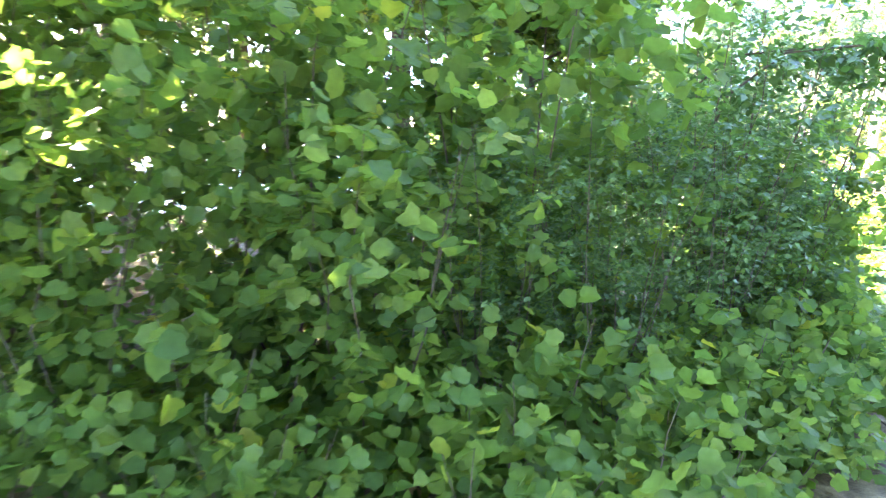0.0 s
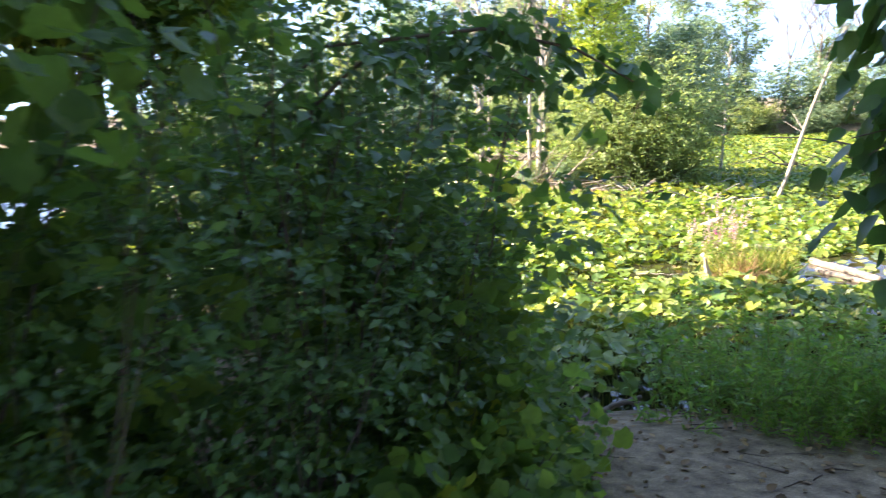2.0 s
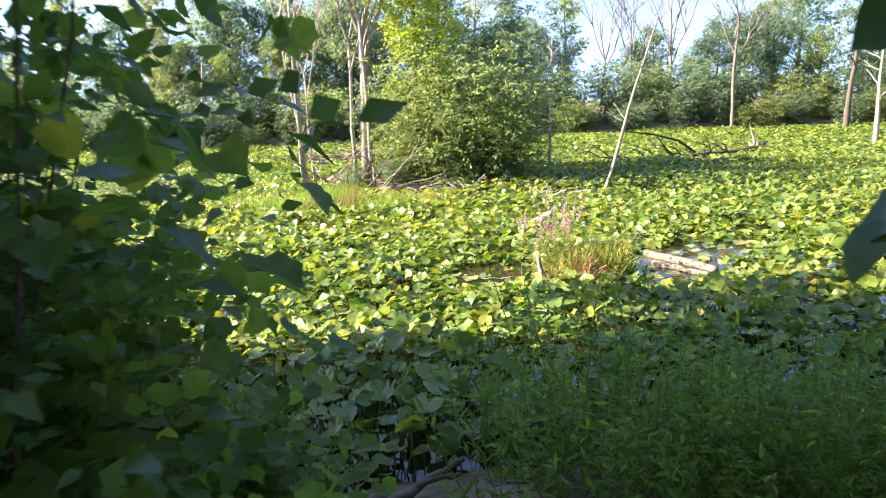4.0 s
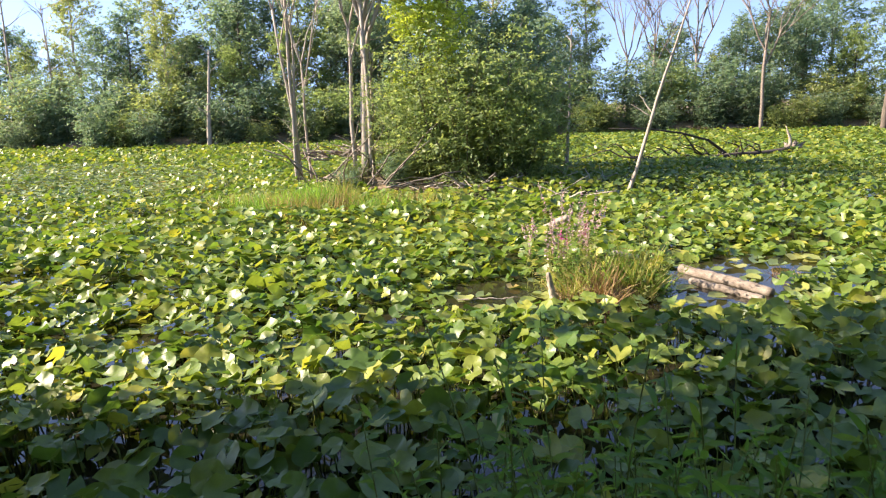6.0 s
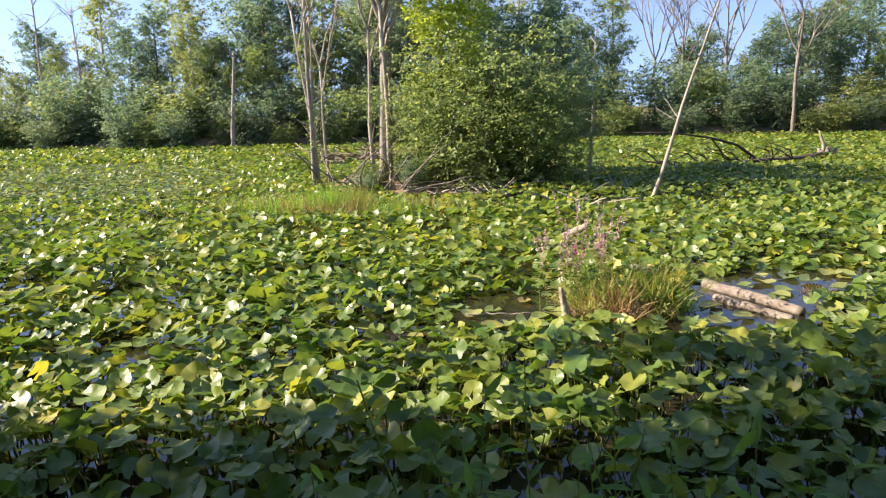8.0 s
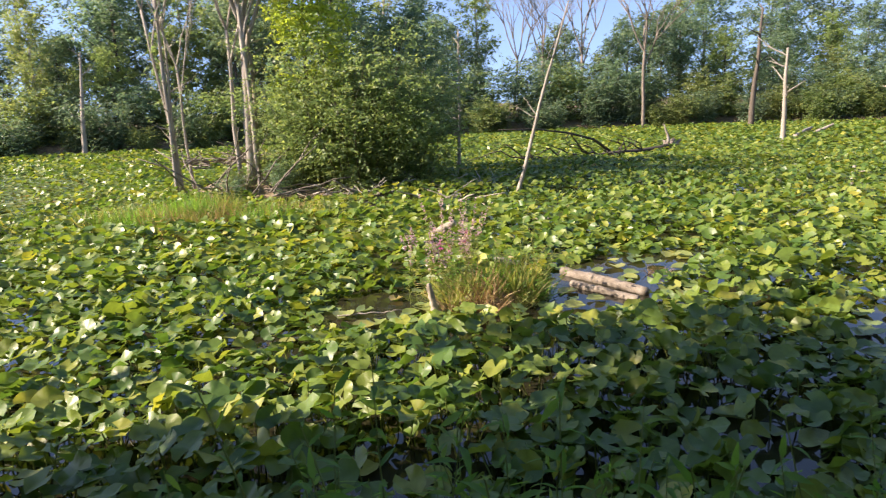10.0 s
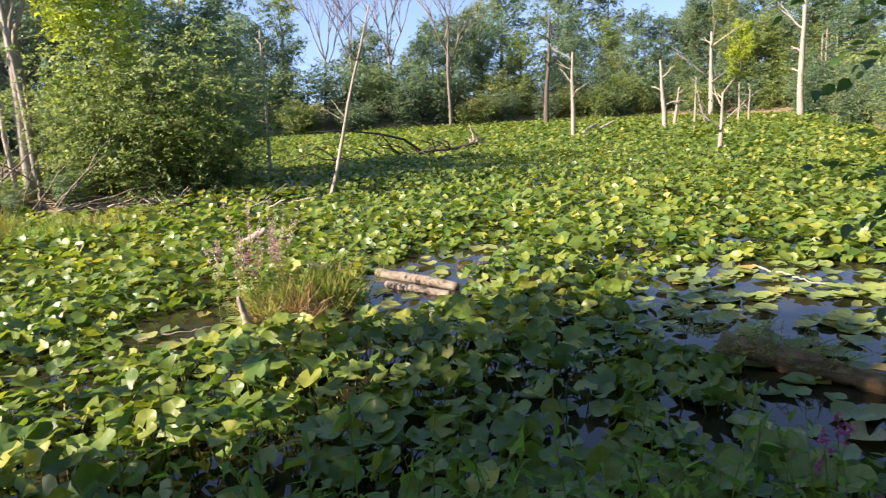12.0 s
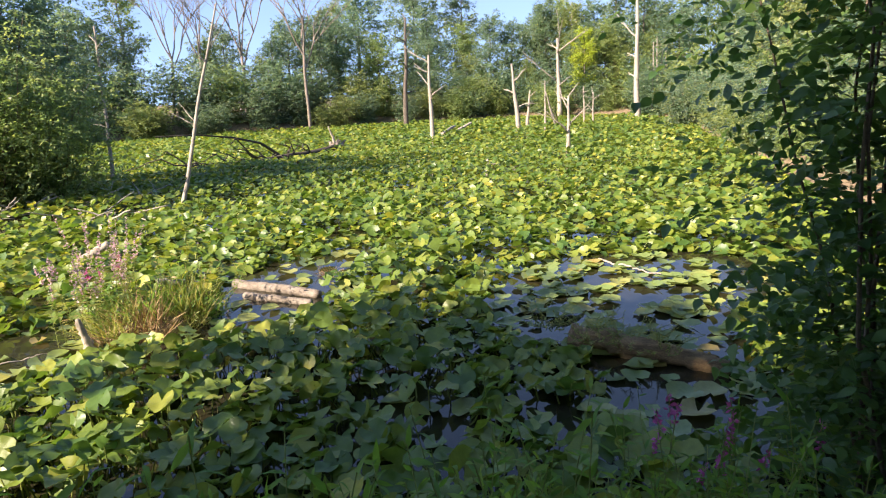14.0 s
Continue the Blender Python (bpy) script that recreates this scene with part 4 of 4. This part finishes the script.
def branching_tree(x, y, h, r0, seed, label, leafy=0, fork_at=0.34, spread=0.34, bark=None, group="bare trees on the far shore"):
    """A tall bare tree whose trunk divides again and again into fine twigs."""
    r = np.random.default_rng(seed)
    root = new("bare_tree")
    root.location = (x, y, float(ground_height(x, y)))
    tb = Buf()
    line = wander((0, 0, -0.3), (r.normal() * 0.2, r.normal() * 0.2, h * fork_at), 6, 0.06, r)
    tube(tb, line, r0 * np.linspace(1.2, 0.8, 6), 8, 0.06, r)
    part("trunk", tb.mesh("trunk", bark or M_DRIFT), root)
    ends, ways = [], []

    def grow(buf, p, way, ln, rad, depth):
        q = p + way * ln
        limb = wander(p, q, 5, ln * 0.035, r)
        tube(buf, limb, rad * np.linspace(1, 0.6, 5), 5 if depth < 2 else 4, 0, r, cap=False)
        if depth == 3:
            ends.append(q)
            ways.append(way)
            return
        for k in range(3):
            at = limb[-1] if k == 0 else limb[int(r.integers(2, 4))]
            grow(buf, at, unit(way + r.normal(size=3) * np.array([spread, spread, 0.12]) + np.array([0, 0, 0.12])), ln * r.uniform(0.55, 0.8), rad * 0.58, depth + 1)

    for k in range(4):
        a = k * 1.6 + r.uniform(0, 0.6)
        buf = Buf()
        grow(buf, line[-1] if k < 3 else line[-2], unit(np.array([math.cos(a) * 0.38, math.sin(a) * 0.38, 1.0])), h * 0.27 * r.uniform(0.85, 1.15), r0 * 0.6, 0)
        part("limb", buf.mesh("limb", bark or M_DRIFT), root)
    if leafy:
        cb = Buf()
        pick = r.permutation(len(ends))[:leafy]
        twig_leaves(cb, TRI, np.array(ends)[pick], np.array(ways)[pick], np.full(len(pick), 0.7), 9, 0.17, r)
        tagged(part("foliage", cb.mesh("foliage", M_WILLOW), root), kind="stuff")
    return tagged(root, label, "tree", group)


branching_tree(46.2, 38.9, 13.0, 0.10, 301, "tall bare grey tree with fanning twigs on the far shore")
branching_tree(47.4, 37.1, 12.6, 0.11, 302, "tall bare brown tree with fanning twigs on the far shore")
branching_tree(49.2, 34.6, 13.6, 0.12, 303, "tall thinly leaved tree on the far shore", 100)
branching_tree(48.5, 28.9, 11.0, 0.12, 304, "pale-trunked green tree on the far shore", 324, 0.5)


def log(name, a, b, r0, r1, mat, seed, label, bend=0.03, rough=0.03):
    r = np.random.default_rng(seed)
    buf = Buf()
    tube(buf, wander(a, b, 22, bend * 0.4, r), np.linspace(r0, r1, 22) * r.uniform(0.96, 1.04, 22), 14, rough, r)
    return tagged(part(name, buf.mesh(name, mat)), label, "log")


log("log", (11.25, 9.18, 0.03), (11.0, 7.85, 0.035), 0.066, 0.056, M_DRIFT, 91, "pale weathered log floating among the lily pads")
log("log", (10.84, 8.75, 0.02), (10.72, 7.8, 0.03), 0.05, 0.042, M_DRIFT, 92, "thinner pale weathered log lying in the water")
log("rotten_log", (10.14, 4.8, 0.06), (9.76, 3.5, 0.03), 0.115, 0.07, M_ROT, 93, "thick rotten mossy log half sunk in the shade", 0.06, 0.13)
for k, (x, y) in enumerate(((10.08, 4.6), (10.04, 4.45), (9.98, 4.28), (9.9, 4.05), (10.3, 5.05))):
    moss = weed_clump(181 + k, 22, 0.26, 0.12, M_GRASS, "small green plants growing on the rotten log")
    moss.location = (x, y, 0.13)

tagged(log("stump", (8.92, 9.06, -0.2), (8.84, 9.16, 0.38), 0.07, 0.022, M_PALE, 84, "short broken stump tapering out of the water", 0.02, 0.16), category="stump")

# ---------- islet bush ----------
ISLET = shrub("islet_bush", 101, 3.6, 2.1, M_WILLOW, 0.105, 18, 2300, 10, TRI, twig_len=0.55, low=0.0, split=True)
tagged(ISLET, "large round green bush growing on the islet", "bush", "bushes on the islet")
set_all(ISLET, [(15.4, 18.9, 1.08, 0), (16.9, 18.4, 0.9, 100), (16.6, 20.4, 1.15, 200), (14.5, 20.3, 0.75, 290)])
THIN = tree("thin_tree", 103, 8.2, 0.95, 0.2, 0.075, M_WILLOW, M_PALE, 0.09, 70, 7, OVATE, limbs=30, columns=1.3)
tagged(THIN, "thin half-bare tree with pale bark on the islet", "tree", "thin trees on the islet")
for k, (x, y, sc, turn) in enumerate([(13.8, 21.45, 0.85, 100), (11.85, 22.15, 0.75, 290)]):
    place(THIN, on_ground(x, y, turn, sc)) if k == 0 else copy_at(THIN, on_ground(x, y, turn, sc))
for k, (x, y, h, r0, fork_at, leafy) in enumerate([(13.45, 21.3, 10.0, 0.12, 0.42, 60), (13.66, 21.15, 8.6, 0.065, 0.55, 50), (13.28, 21.5, 8.2, 0.055, 0.5, 60), (11.65, 22.0, 9.6, 0.05, 0.62, 45), (11.82, 22.05, 8.6, 0.04, 0.6, 40), (12.6, 23.0, 7.0, 0.04, 0.5, 70)]):
    branching_tree(x, y, h, r0, 320 + k, "thin half-bare tree with pale bark on the islet", leafy, fork_at, 0.30, M_DEAD, "thin trees on the islet")
for k in range(6):
    a = k * 2.4
    x, y = 13.6 + 1.7 * math.cos(a) * (0.5 + 0.05 * k), 20.6 + 1.2 * math.sin(a) * (0.5 + 0.05 * k)
    tagged(copy_at(FAR_SHRUBS[k % 2][0], on_ground(x, y, 50 * k, 0.25 + 0.02 * (k % 4))), "low green scrub at the foot of the islet trees", "shrub", "scrub on the islet")
ytree = tree("tree", 102, 6.9, 1.35, 0.28, 0.08, M_TREE_Y, M_BARK, 0.13, 1100, 9, TRI)
tagged(place(ytree, on_ground(15.0, 20.3, 0, 1.08)), "yellow-green young tree on the islet", "tree")
tagged(copy_at(ytree, on_ground(59.9, 10.6, 130, 0.95)), "yellow-green tree standing among the woods at the pond's end", "tree")
for k, (x, y, sc, kind) in enumerate([(16.8, 21.6, 0.85, 1), (18.6, 20.6, 0.72, 0)]):
    tagged(copy_at(FAR_KINDS[kind][0], on_ground(x, y, 77.0 * k, sc)), "slender green tree rising behind the islet bush", "tree", "trees on the islet")


# ---------- flowering clump, grasses, driftwood ----------
def grass_clump(name, seed, n, spread, height, mat, label, category, bend=0.35, parent=None):
    r = np.random.default_rng(seed)
    buf = Buf()
    a, q = r.uniform(0, 6.28, n), spread * np.sqrt(r.uniform(size=n))
    foot = np.stack([np.cos(a) * q, np.sin(a) * q, np.full(n, -0.04)], -1)
    way = unit(np.stack([r.normal(size=n) * bend, r.normal(size=n) * bend, np.ones(n)], -1))
    side = unit(r.normal(size=(n, 3)) * np.array([1, 1, 0.1]))
    blade = blade_template([(0, 0.012), (0.3, 0.014), (0.65, 0.009), (1.0, 0.001)])
    leaves(buf, blade, foot, way, side, height * r.uniform(0.4, 1.1, n), r.uniform(0, 0.5, n), r.uniform(-0.45, 0.45, n))
    ob = part(name, buf.mesh(name, mat), parent)
    return tagged(ob, label, category, kind="stuff")


def loosestrife(seed, n, spread, height, petal, spike=0.22, m=46, leaf_mat=None):
    """Upright stems with narrow leaves, ending in flower spikes."""
    r = np.random.default_rng(seed)
    root = new("loosestrife")
    cb = Buf()
    for k in range(n):
        a, q = r.uniform(0, 6.28), spread * np.sqrt(r.uniform())
        foot = np.array([np.cos(a) * q, np.sin(a) * q, -0.05])
        h = height * r.uniform(0.65, 1.1)
        line = wander(foot, foot + np.array([r.normal() * 0.15, r.normal() * 0.15, h]), 5, 0.03, r)
        sb = Buf()
        tube(sb, line, 0.004 * np.linspace(1, 0.5, 5), 4, 0, r, cap=False)
        part("stem", sb.mesh("stem", M_STALK), root)
        s = np.linspace(0.4, 3.2, 18)
        i = s.astype(int)
        base = line[i] + (line[i + 1] - line[i]) * (s - i)[:, None]
        ang = s * 9 + k
        leaves(cb, LANCE, base, np.stack([np.cos(ang), np.sin(ang), np.full(18, 0.5)], -1), np.array([0, 0, 1.0]) + r.normal(size=(18, 3)) * 0.3, r.uniform(0.05, 0.1, 18), 0.2, -0.4)
        fb = Buf()
        f = r.uniform(0, 1, m)
        tip = line[-1] - (line[-1] - line[-2]) / np.linalg.norm(line[-1] - line[-2]) * spike
        pos = tip + (line[-1] - tip) * f[:, None] + r.normal(size=(m, 3)) * 0.005
        out = unit(r.normal(size=(m, 3)) + np.array([0, 0, 0.4]))
        leaves(fb, SIMPLE, pos, out, r.normal(size=(m, 3)), (0.038 - 0.014 * f) * r.uniform(0.6, 1.2, m), 0.3, 0.1)
        part("flower_spike", fb.mesh("flower_spike", petal), root, "")
    tagged(part("foliage", cb.mesh("foliage", leaf_mat or M_WEED), root), kind="stuff")
    return root


clump = tagged(loosestrife(111, 24, 0.30, 1.2, M_PINK, 0.36, 40, M_GRASS), "tall clump of pale pink loosestrife rising from the hummock", "wildflower", "loosestrife")
clump.location = (9.5, 9.45, 0.02)
place(tagged(loosestrife(112, 8, 0.2, 0.9, M_PINK, 0.2, 30, M_GRASS), "shorter pink-flowering loosestrife at the edge of the hummock", "wildflower", "loosestrife"), pose(9.15, 9.55, 0.02))
place(tagged(loosestrife(117, 3, 0.12, 0.95, M_PETAL, 0.13, 26, M_GRASS), "magenta loosestrife spikes low on the hummock", "wildflower", "loosestrife"), pose(9.25, 9.3, 0.0))
for k, (x, y, s) in enumerate(((7.45, 3.85, 1.0), (7.36, 3.55, 1.1), (7.75, 4.02, 0.95))):
    place(tagged(loosestrife(213 + k, 4, 0.2, 0.85 * s, M_PETAL, 0.12, 22), "magenta loosestrife flowering in the shade of the bank", "wildflower", "loosestrife"), on_ground(x, y))
for k, (x, y, n, sp, h, mat, bend, lab) in enumerate([
    (9.25, 9.1, 170, 0.2, 0.5, M_GRASS, 0.7, "drooping tuft of yellow-green grass on the hummock"),
    (9.5, 9.0, 150, 0.16, 0.5, M_DRY, 0.6, "dry brown grass hanging over the hummock's edge"),
    (9.05, 9.05, 90, 0.12, 0.34, M_DRY, 0.8, "dry straw-coloured grass around the stump"),
    (9.75, 9.05, 190, 0.2, 0.55, M_WEED, 0.6, "green sedge drooping on the hummock"),
    (9.95, 8.85, 190, 0.2, 0.6, M_GRASS, 0.45, "yellow-green grass beside the fallen logs"),
    (10.1, 8.7, 120, 0.16, 0.45, M_WEED, 0.7, "green sedge at the water's edge by the logs"),
    (9.6, 8.72, 150, 0.22, 0.3, M_GRASS, 0.9, "low yellowing grass at the hummock's foot"),
    (9.3, 8.8, 90, 0.14, 0.42, M_DRY, 0.5, "bleached grass stalks beside the stump"),
]):
    grass_clump("grass_tuft", 121 + k, n, sp, h, mat, lab, "grass", bend).location = (x, y, 0.05)
for k, (x, y, h, n) in enumerate(((9.45, 9.3, 0.95, 9), (10.05, 8.95, 0.95, 10), (9.7, 9.15, 0.7, 8), (10.2, 8.8, 0.7, 7), (9.3, 9.35, 0.75, 7), (9.85, 8.75, 0.5, 8))):
    place(weed_clump(171 + k, n, h * 1.1, 0.2, M_GRASS if k % 3 else M_WEED, "straggling yellow-green weeds on the hummock"), pose(x, y, 0.03))
hb = Buf()
for k in range(9):
    a = k * 2.4
    tube(hb, [(9.6 + 0.3 * math.cos(a), 9.05 + 0.2 * math.sin(a), -0.2), (9.6 + 0.22 * math.cos(a), 9.05 + 0.15 * math.sin(a), 0.06), (9.6 + 0.1 * math.cos(a), 9.05 + 0.1 * math.sin(a), 0.12)], [0.22, 0.2, 0.06], 8, 0.1)
tagged(part("hummock", hb.mesh("hummock", M_ROT)), "brown muddy hummock under the flowering clump", "mound")
for k in range(16):
    x, y = 8.7 + 0.2 * k + rng.normal() * 0.25, 18.3 - 0.17 * k + rng.normal() * 0.35
    c = grass_clump("grass_tuft", 131 + k, 270, 0.5, 0.56, (M_GRASS, M_WEED, M_GRASS, M_WEED, M_DRY)[k % 5], "grass tuft on the low mud bank", "grass")
    c.location = (x, y, max(float(ground_height(x, y)), 0.0))


def sticks(name, seed, n, a, b, width, length, label, mat=None, rise=0.25, thick=0.02):
    """Driftwood pieces strewn along a line, each a piece of its own."""
    r = np.random.default_rng(seed)
    root = new(name)
    a, b = np.array(a, float), np.array(b, float)
    root.location = (a + b) / 2
    for k in range(n):
        p = a + (b - a) * r.uniform() + np.array([r.normal() * width, r.normal() * width, 0]) - (a + b) / 2
        p[2] = r.uniform(0.03, 0.15)
        az, ln = r.uniform(0, 6.28), length * r.uniform(0.4, 1.2)
        q = p + np.array([np.cos(az) * ln, np.sin(az) * ln, r.uniform(-0.1, 1) * rise * ln])
        buf = Buf()
        tube(buf, wander(p, q, 6, ln * 0.05, r), thick * r.uniform(0.5, 1.5) * np.linspace(1, 0.5, 6), 6, 0.08, r)
        part("stick", buf.mesh("stick", mat or M_DRIFT), root)
    return tagged(root, label, "driftwood")


sticks("driftwood", 141, 70, (13.2, 18.3, 0), (18.2, 16.0, 0), 0.25, 0.9, "bleached driftwood sticks piled along the islet's edge", M_DEAD, rise=0.5, thick=0.017)
sticks("driftwood", 142, 14, (14.0, 15.0, 0), (15.4, 14.4, 0), 0.4, 1.0, "bleached branches lying over the lily pads", M_DEAD, rise=0.4, thick=0.02)
sticks("driftwood", 143, 7, (13.0, 12.3, 0), (14.3, 11.6, 0), 0.3, 0.8, "bleached twigs among the lily pads")
sticks("brush_pile", 144, 70, (12.9, 22.2, 0.5), (14.3, 22.6, 0.5), 0.6, 1.0, "heap of brown brushwood between the islet trees", M_DRIFT, 0.5, 0.022).location.z = 0.75
sticks("branch_litter", 145, 22, (11.6, 21.4, 0.1), (13.4, 19.2, 0.1), 0.5, 2.1, "bare arching branches at the foot of the islet trees", M_DRIFT, 1.0, 0.022)
log("log", (11.6, 12.2, 0.03), (11.85, 11.75, 0.34), 0.085, 0.05, M_PALE, 94, "bleached pinkish log end rising behind the flowers")
log("log", (39.0, 15.6, 0.1), (42.2, 15.9, 0.35), 0.12, 0.07, M_DEAD, 88, "pale fallen trunk near the far shore")
log("log", (41.6, 15.7, 0.05), (42.6, 15.0, 0.5), 0.10, 0.06, M_DEAD, 89, "pale fallen trunk near the far shore")
dead_bit = grass_clump("dead_plant", 191, 120, 0.14, 0.2, M_DRY, "clump of brown dead leaves standing in the water", "dead plant", 0.9)
dead_bit.location = (11.9, 8.2, 0.02)
log("driftwood_piece", (10.0, 9.25, 0.40), (10.2, 9.05, 0.36), 0.035, 0.03, M_DEAD, 95, "white driftwood piece caught in the grass")
log("branch", (13.2, 4.85, 0.03), (12.5, 4.05, 0.05), 0.014, 0.008, M_DEAD, 96, "white forked twig lying on the floating pads", 0.05)
log("branch", (8.2, 9.95, 0.03), (8.75, 9.5, 0.05), 0.010, 0.006, M_DEAD, 97, "pale thin twig lying on the water", 0.04)
log("bank_branch", (3.75, 5.6, 0.33), (4.95, 6.0, 0.20), 0.035, 0.018, M_TWIG, 98, "dark fallen branch at the water's edge", 0.06)
log("bank_branch", (4.1, 5.95, 0.24), (4.7, 5.7, 0.33), 0.022, 0.012, M_TWIG, 99, "dark fallen branch at the water's edge", 0.05)


def fallen_tree():
    r = np.random.default_rng(151)
    root = new("fallen_tree")
    root.location = (29.3, 17.1, 0)
    buf = Buf()
    tube(buf, wander((0.3, -0.1, 0.28), (-6.4, 2.5, 0.08), 9, 0.2, r), 0.11 * np.linspace(1.3, 0.4, 9), 8, 0.08, r)
    part("trunk", buf.mesh("trunk", M_WET), root)
    buf = Buf()
    for k in range(11):
        a = k * 0.62
        reach = r.uniform(0.25, 0.5)
        tube(buf, wander((0.1, 0, 0.3), (0.35 + r.normal() * 0.2, reach * math.cos(a), 0.32 + reach * abs(math.sin(a)) * 0.8), 6, 0.07, r), 0.10 * np.linspace(1, 0.25, 6), 6, 0.12, r)
    part("root_plate", buf.mesh("root_plate", M_DRIFT), root, "grey upturned roots")
    buf = Buf()
    tube(buf, wander((0.1, 0, 0.4), (-0.08, 0.14, 1.15), 6, 0.04, r), 0.085 * np.linspace(1, 0.2, 6), 6, 0.12, r)
    part("broken_root", buf.mesh("broken_root", M_DEAD), root, "bleached broken root")
    buf = Buf()
    tube(buf, np.array([(-2.6, 1.0, 0.25), (-3.4, 1.2, 0.75), (-4.6, 1.5, 1.05), (-6.0, 1.9, 1.25), (-7.4, 2.4, 1.3)]), 0.06 * np.linspace(1, 0.3, 5), 6, 0.05, r)
    part("limb", buf.mesh("limb", M_WET), root)
    for k in range(16):
        x = -0.8 - 0.34 * k
        buf = Buf()
        ln = r.uniform(1.0, 2.6)
        tip = np.array((x - ln, -0.38 * x + r.normal() * 0.7, r.uniform(0.05, 0.9)))
        limb = wander((x, -0.38 * x, 0.2), tip, 7, 0.16, r)
        limb[3:5, 2] += 0.15
        tube(buf, limb, 0.04 * np.linspace(1, 0.25, 7), 5, 0.05, r)
        branch = part("branch", buf.mesh("branch", M_WET), root)
        buf = Buf()
        tube(buf, wander(limb[3], limb[3] + np.array((-0.6, r.normal() * 0.4, r.uniform(0, 0.4))), 4, 0.05, r), 0.02 * np.linspace(1, 0.3, 4), 4, 0, r)
        part("twig", buf.mesh("twig", M_WET), branch)
    tagged(root, "fallen dark tree lying across the lily pads, roots upturned", "fallen tree")


fallen_tree()


# ---------- litter on the bare bank ----------
def litter():
    r = np.random.default_rng(161)
    n = 2600
    x, y = r.uniform(-1.5, 6.5, n), r.uniform(-1.0, 6.2, n)
    ok = shore_distance(x, y) > 0.15
    x, y = x[ok], y[ok]
    n = len(x)
    az = r.uniform(0, 6.28, n)
    buf = Buf()
    leaves(buf, OVATE, np.stack([x, y, ground_height(x, y) + 0.012], -1), np.stack([np.cos(az), np.sin(az), r.normal(size=n) * 0.15], -1), np.array([0, 0, 1.0]) + r.normal(size=(n, 3)) * 0.3, r.uniform(0.03, 0.08, n), r.uniform(0, 0.6, n), r.uniform(-0.4, 0.4, n))
    tagged(part("fallen_leaves", buf.mesh("fallen_leaves", M_LITTER)), "brown fallen leaves scattered over the bank", "leaf litter", kind="stuff")


litter()


def bank_debris():
    """Twigs, clods and small stones on the trodden earth."""
    r = np.random.default_rng(171)
    root = tagged(new("bank_debris"), "twigs and small stones on the trodden bank", "debris")
    stones, twigs = Buf(), Buf()
    for k in range(260):
        x, y = r.uniform(2.2, 6.4), r.uniform(2.0, 5.8)
        if shore_distance(x, y) < 0.2:
            continue
        z = float(ground_height(x, y))
        if k % 3:
            s = r.uniform(0.006, 0.024)
            tube(stones, [(x, y, z - s * 0.4), (x + s * 0.2, y, z + s * 0.2), (x, y + s * 0.2, z + s * 0.6)], [s, s * 1.1, s * 0.5], 6, 0.12, r)
        else:
            a, ln = r.uniform(0, 6.28), r.uniform(0.06, 0.35)
            q = (x + math.cos(a) * ln, y + math.sin(a) * ln)
            tube(twigs, wander((x, y, z + 0.008), (*q, float(ground_height(*q)) + 0.012), 4, 0.01, r), [0.006, 0.005, 0.004, 0.002], 5, 0.05, r)
    tagged(part("stones", stones.mesh("stones", M_ROT), root), kind="stuff")
    tagged(part("twigs", twigs.mesh("twigs", M_TWIG), root), kind="stuff")


bank_debris()
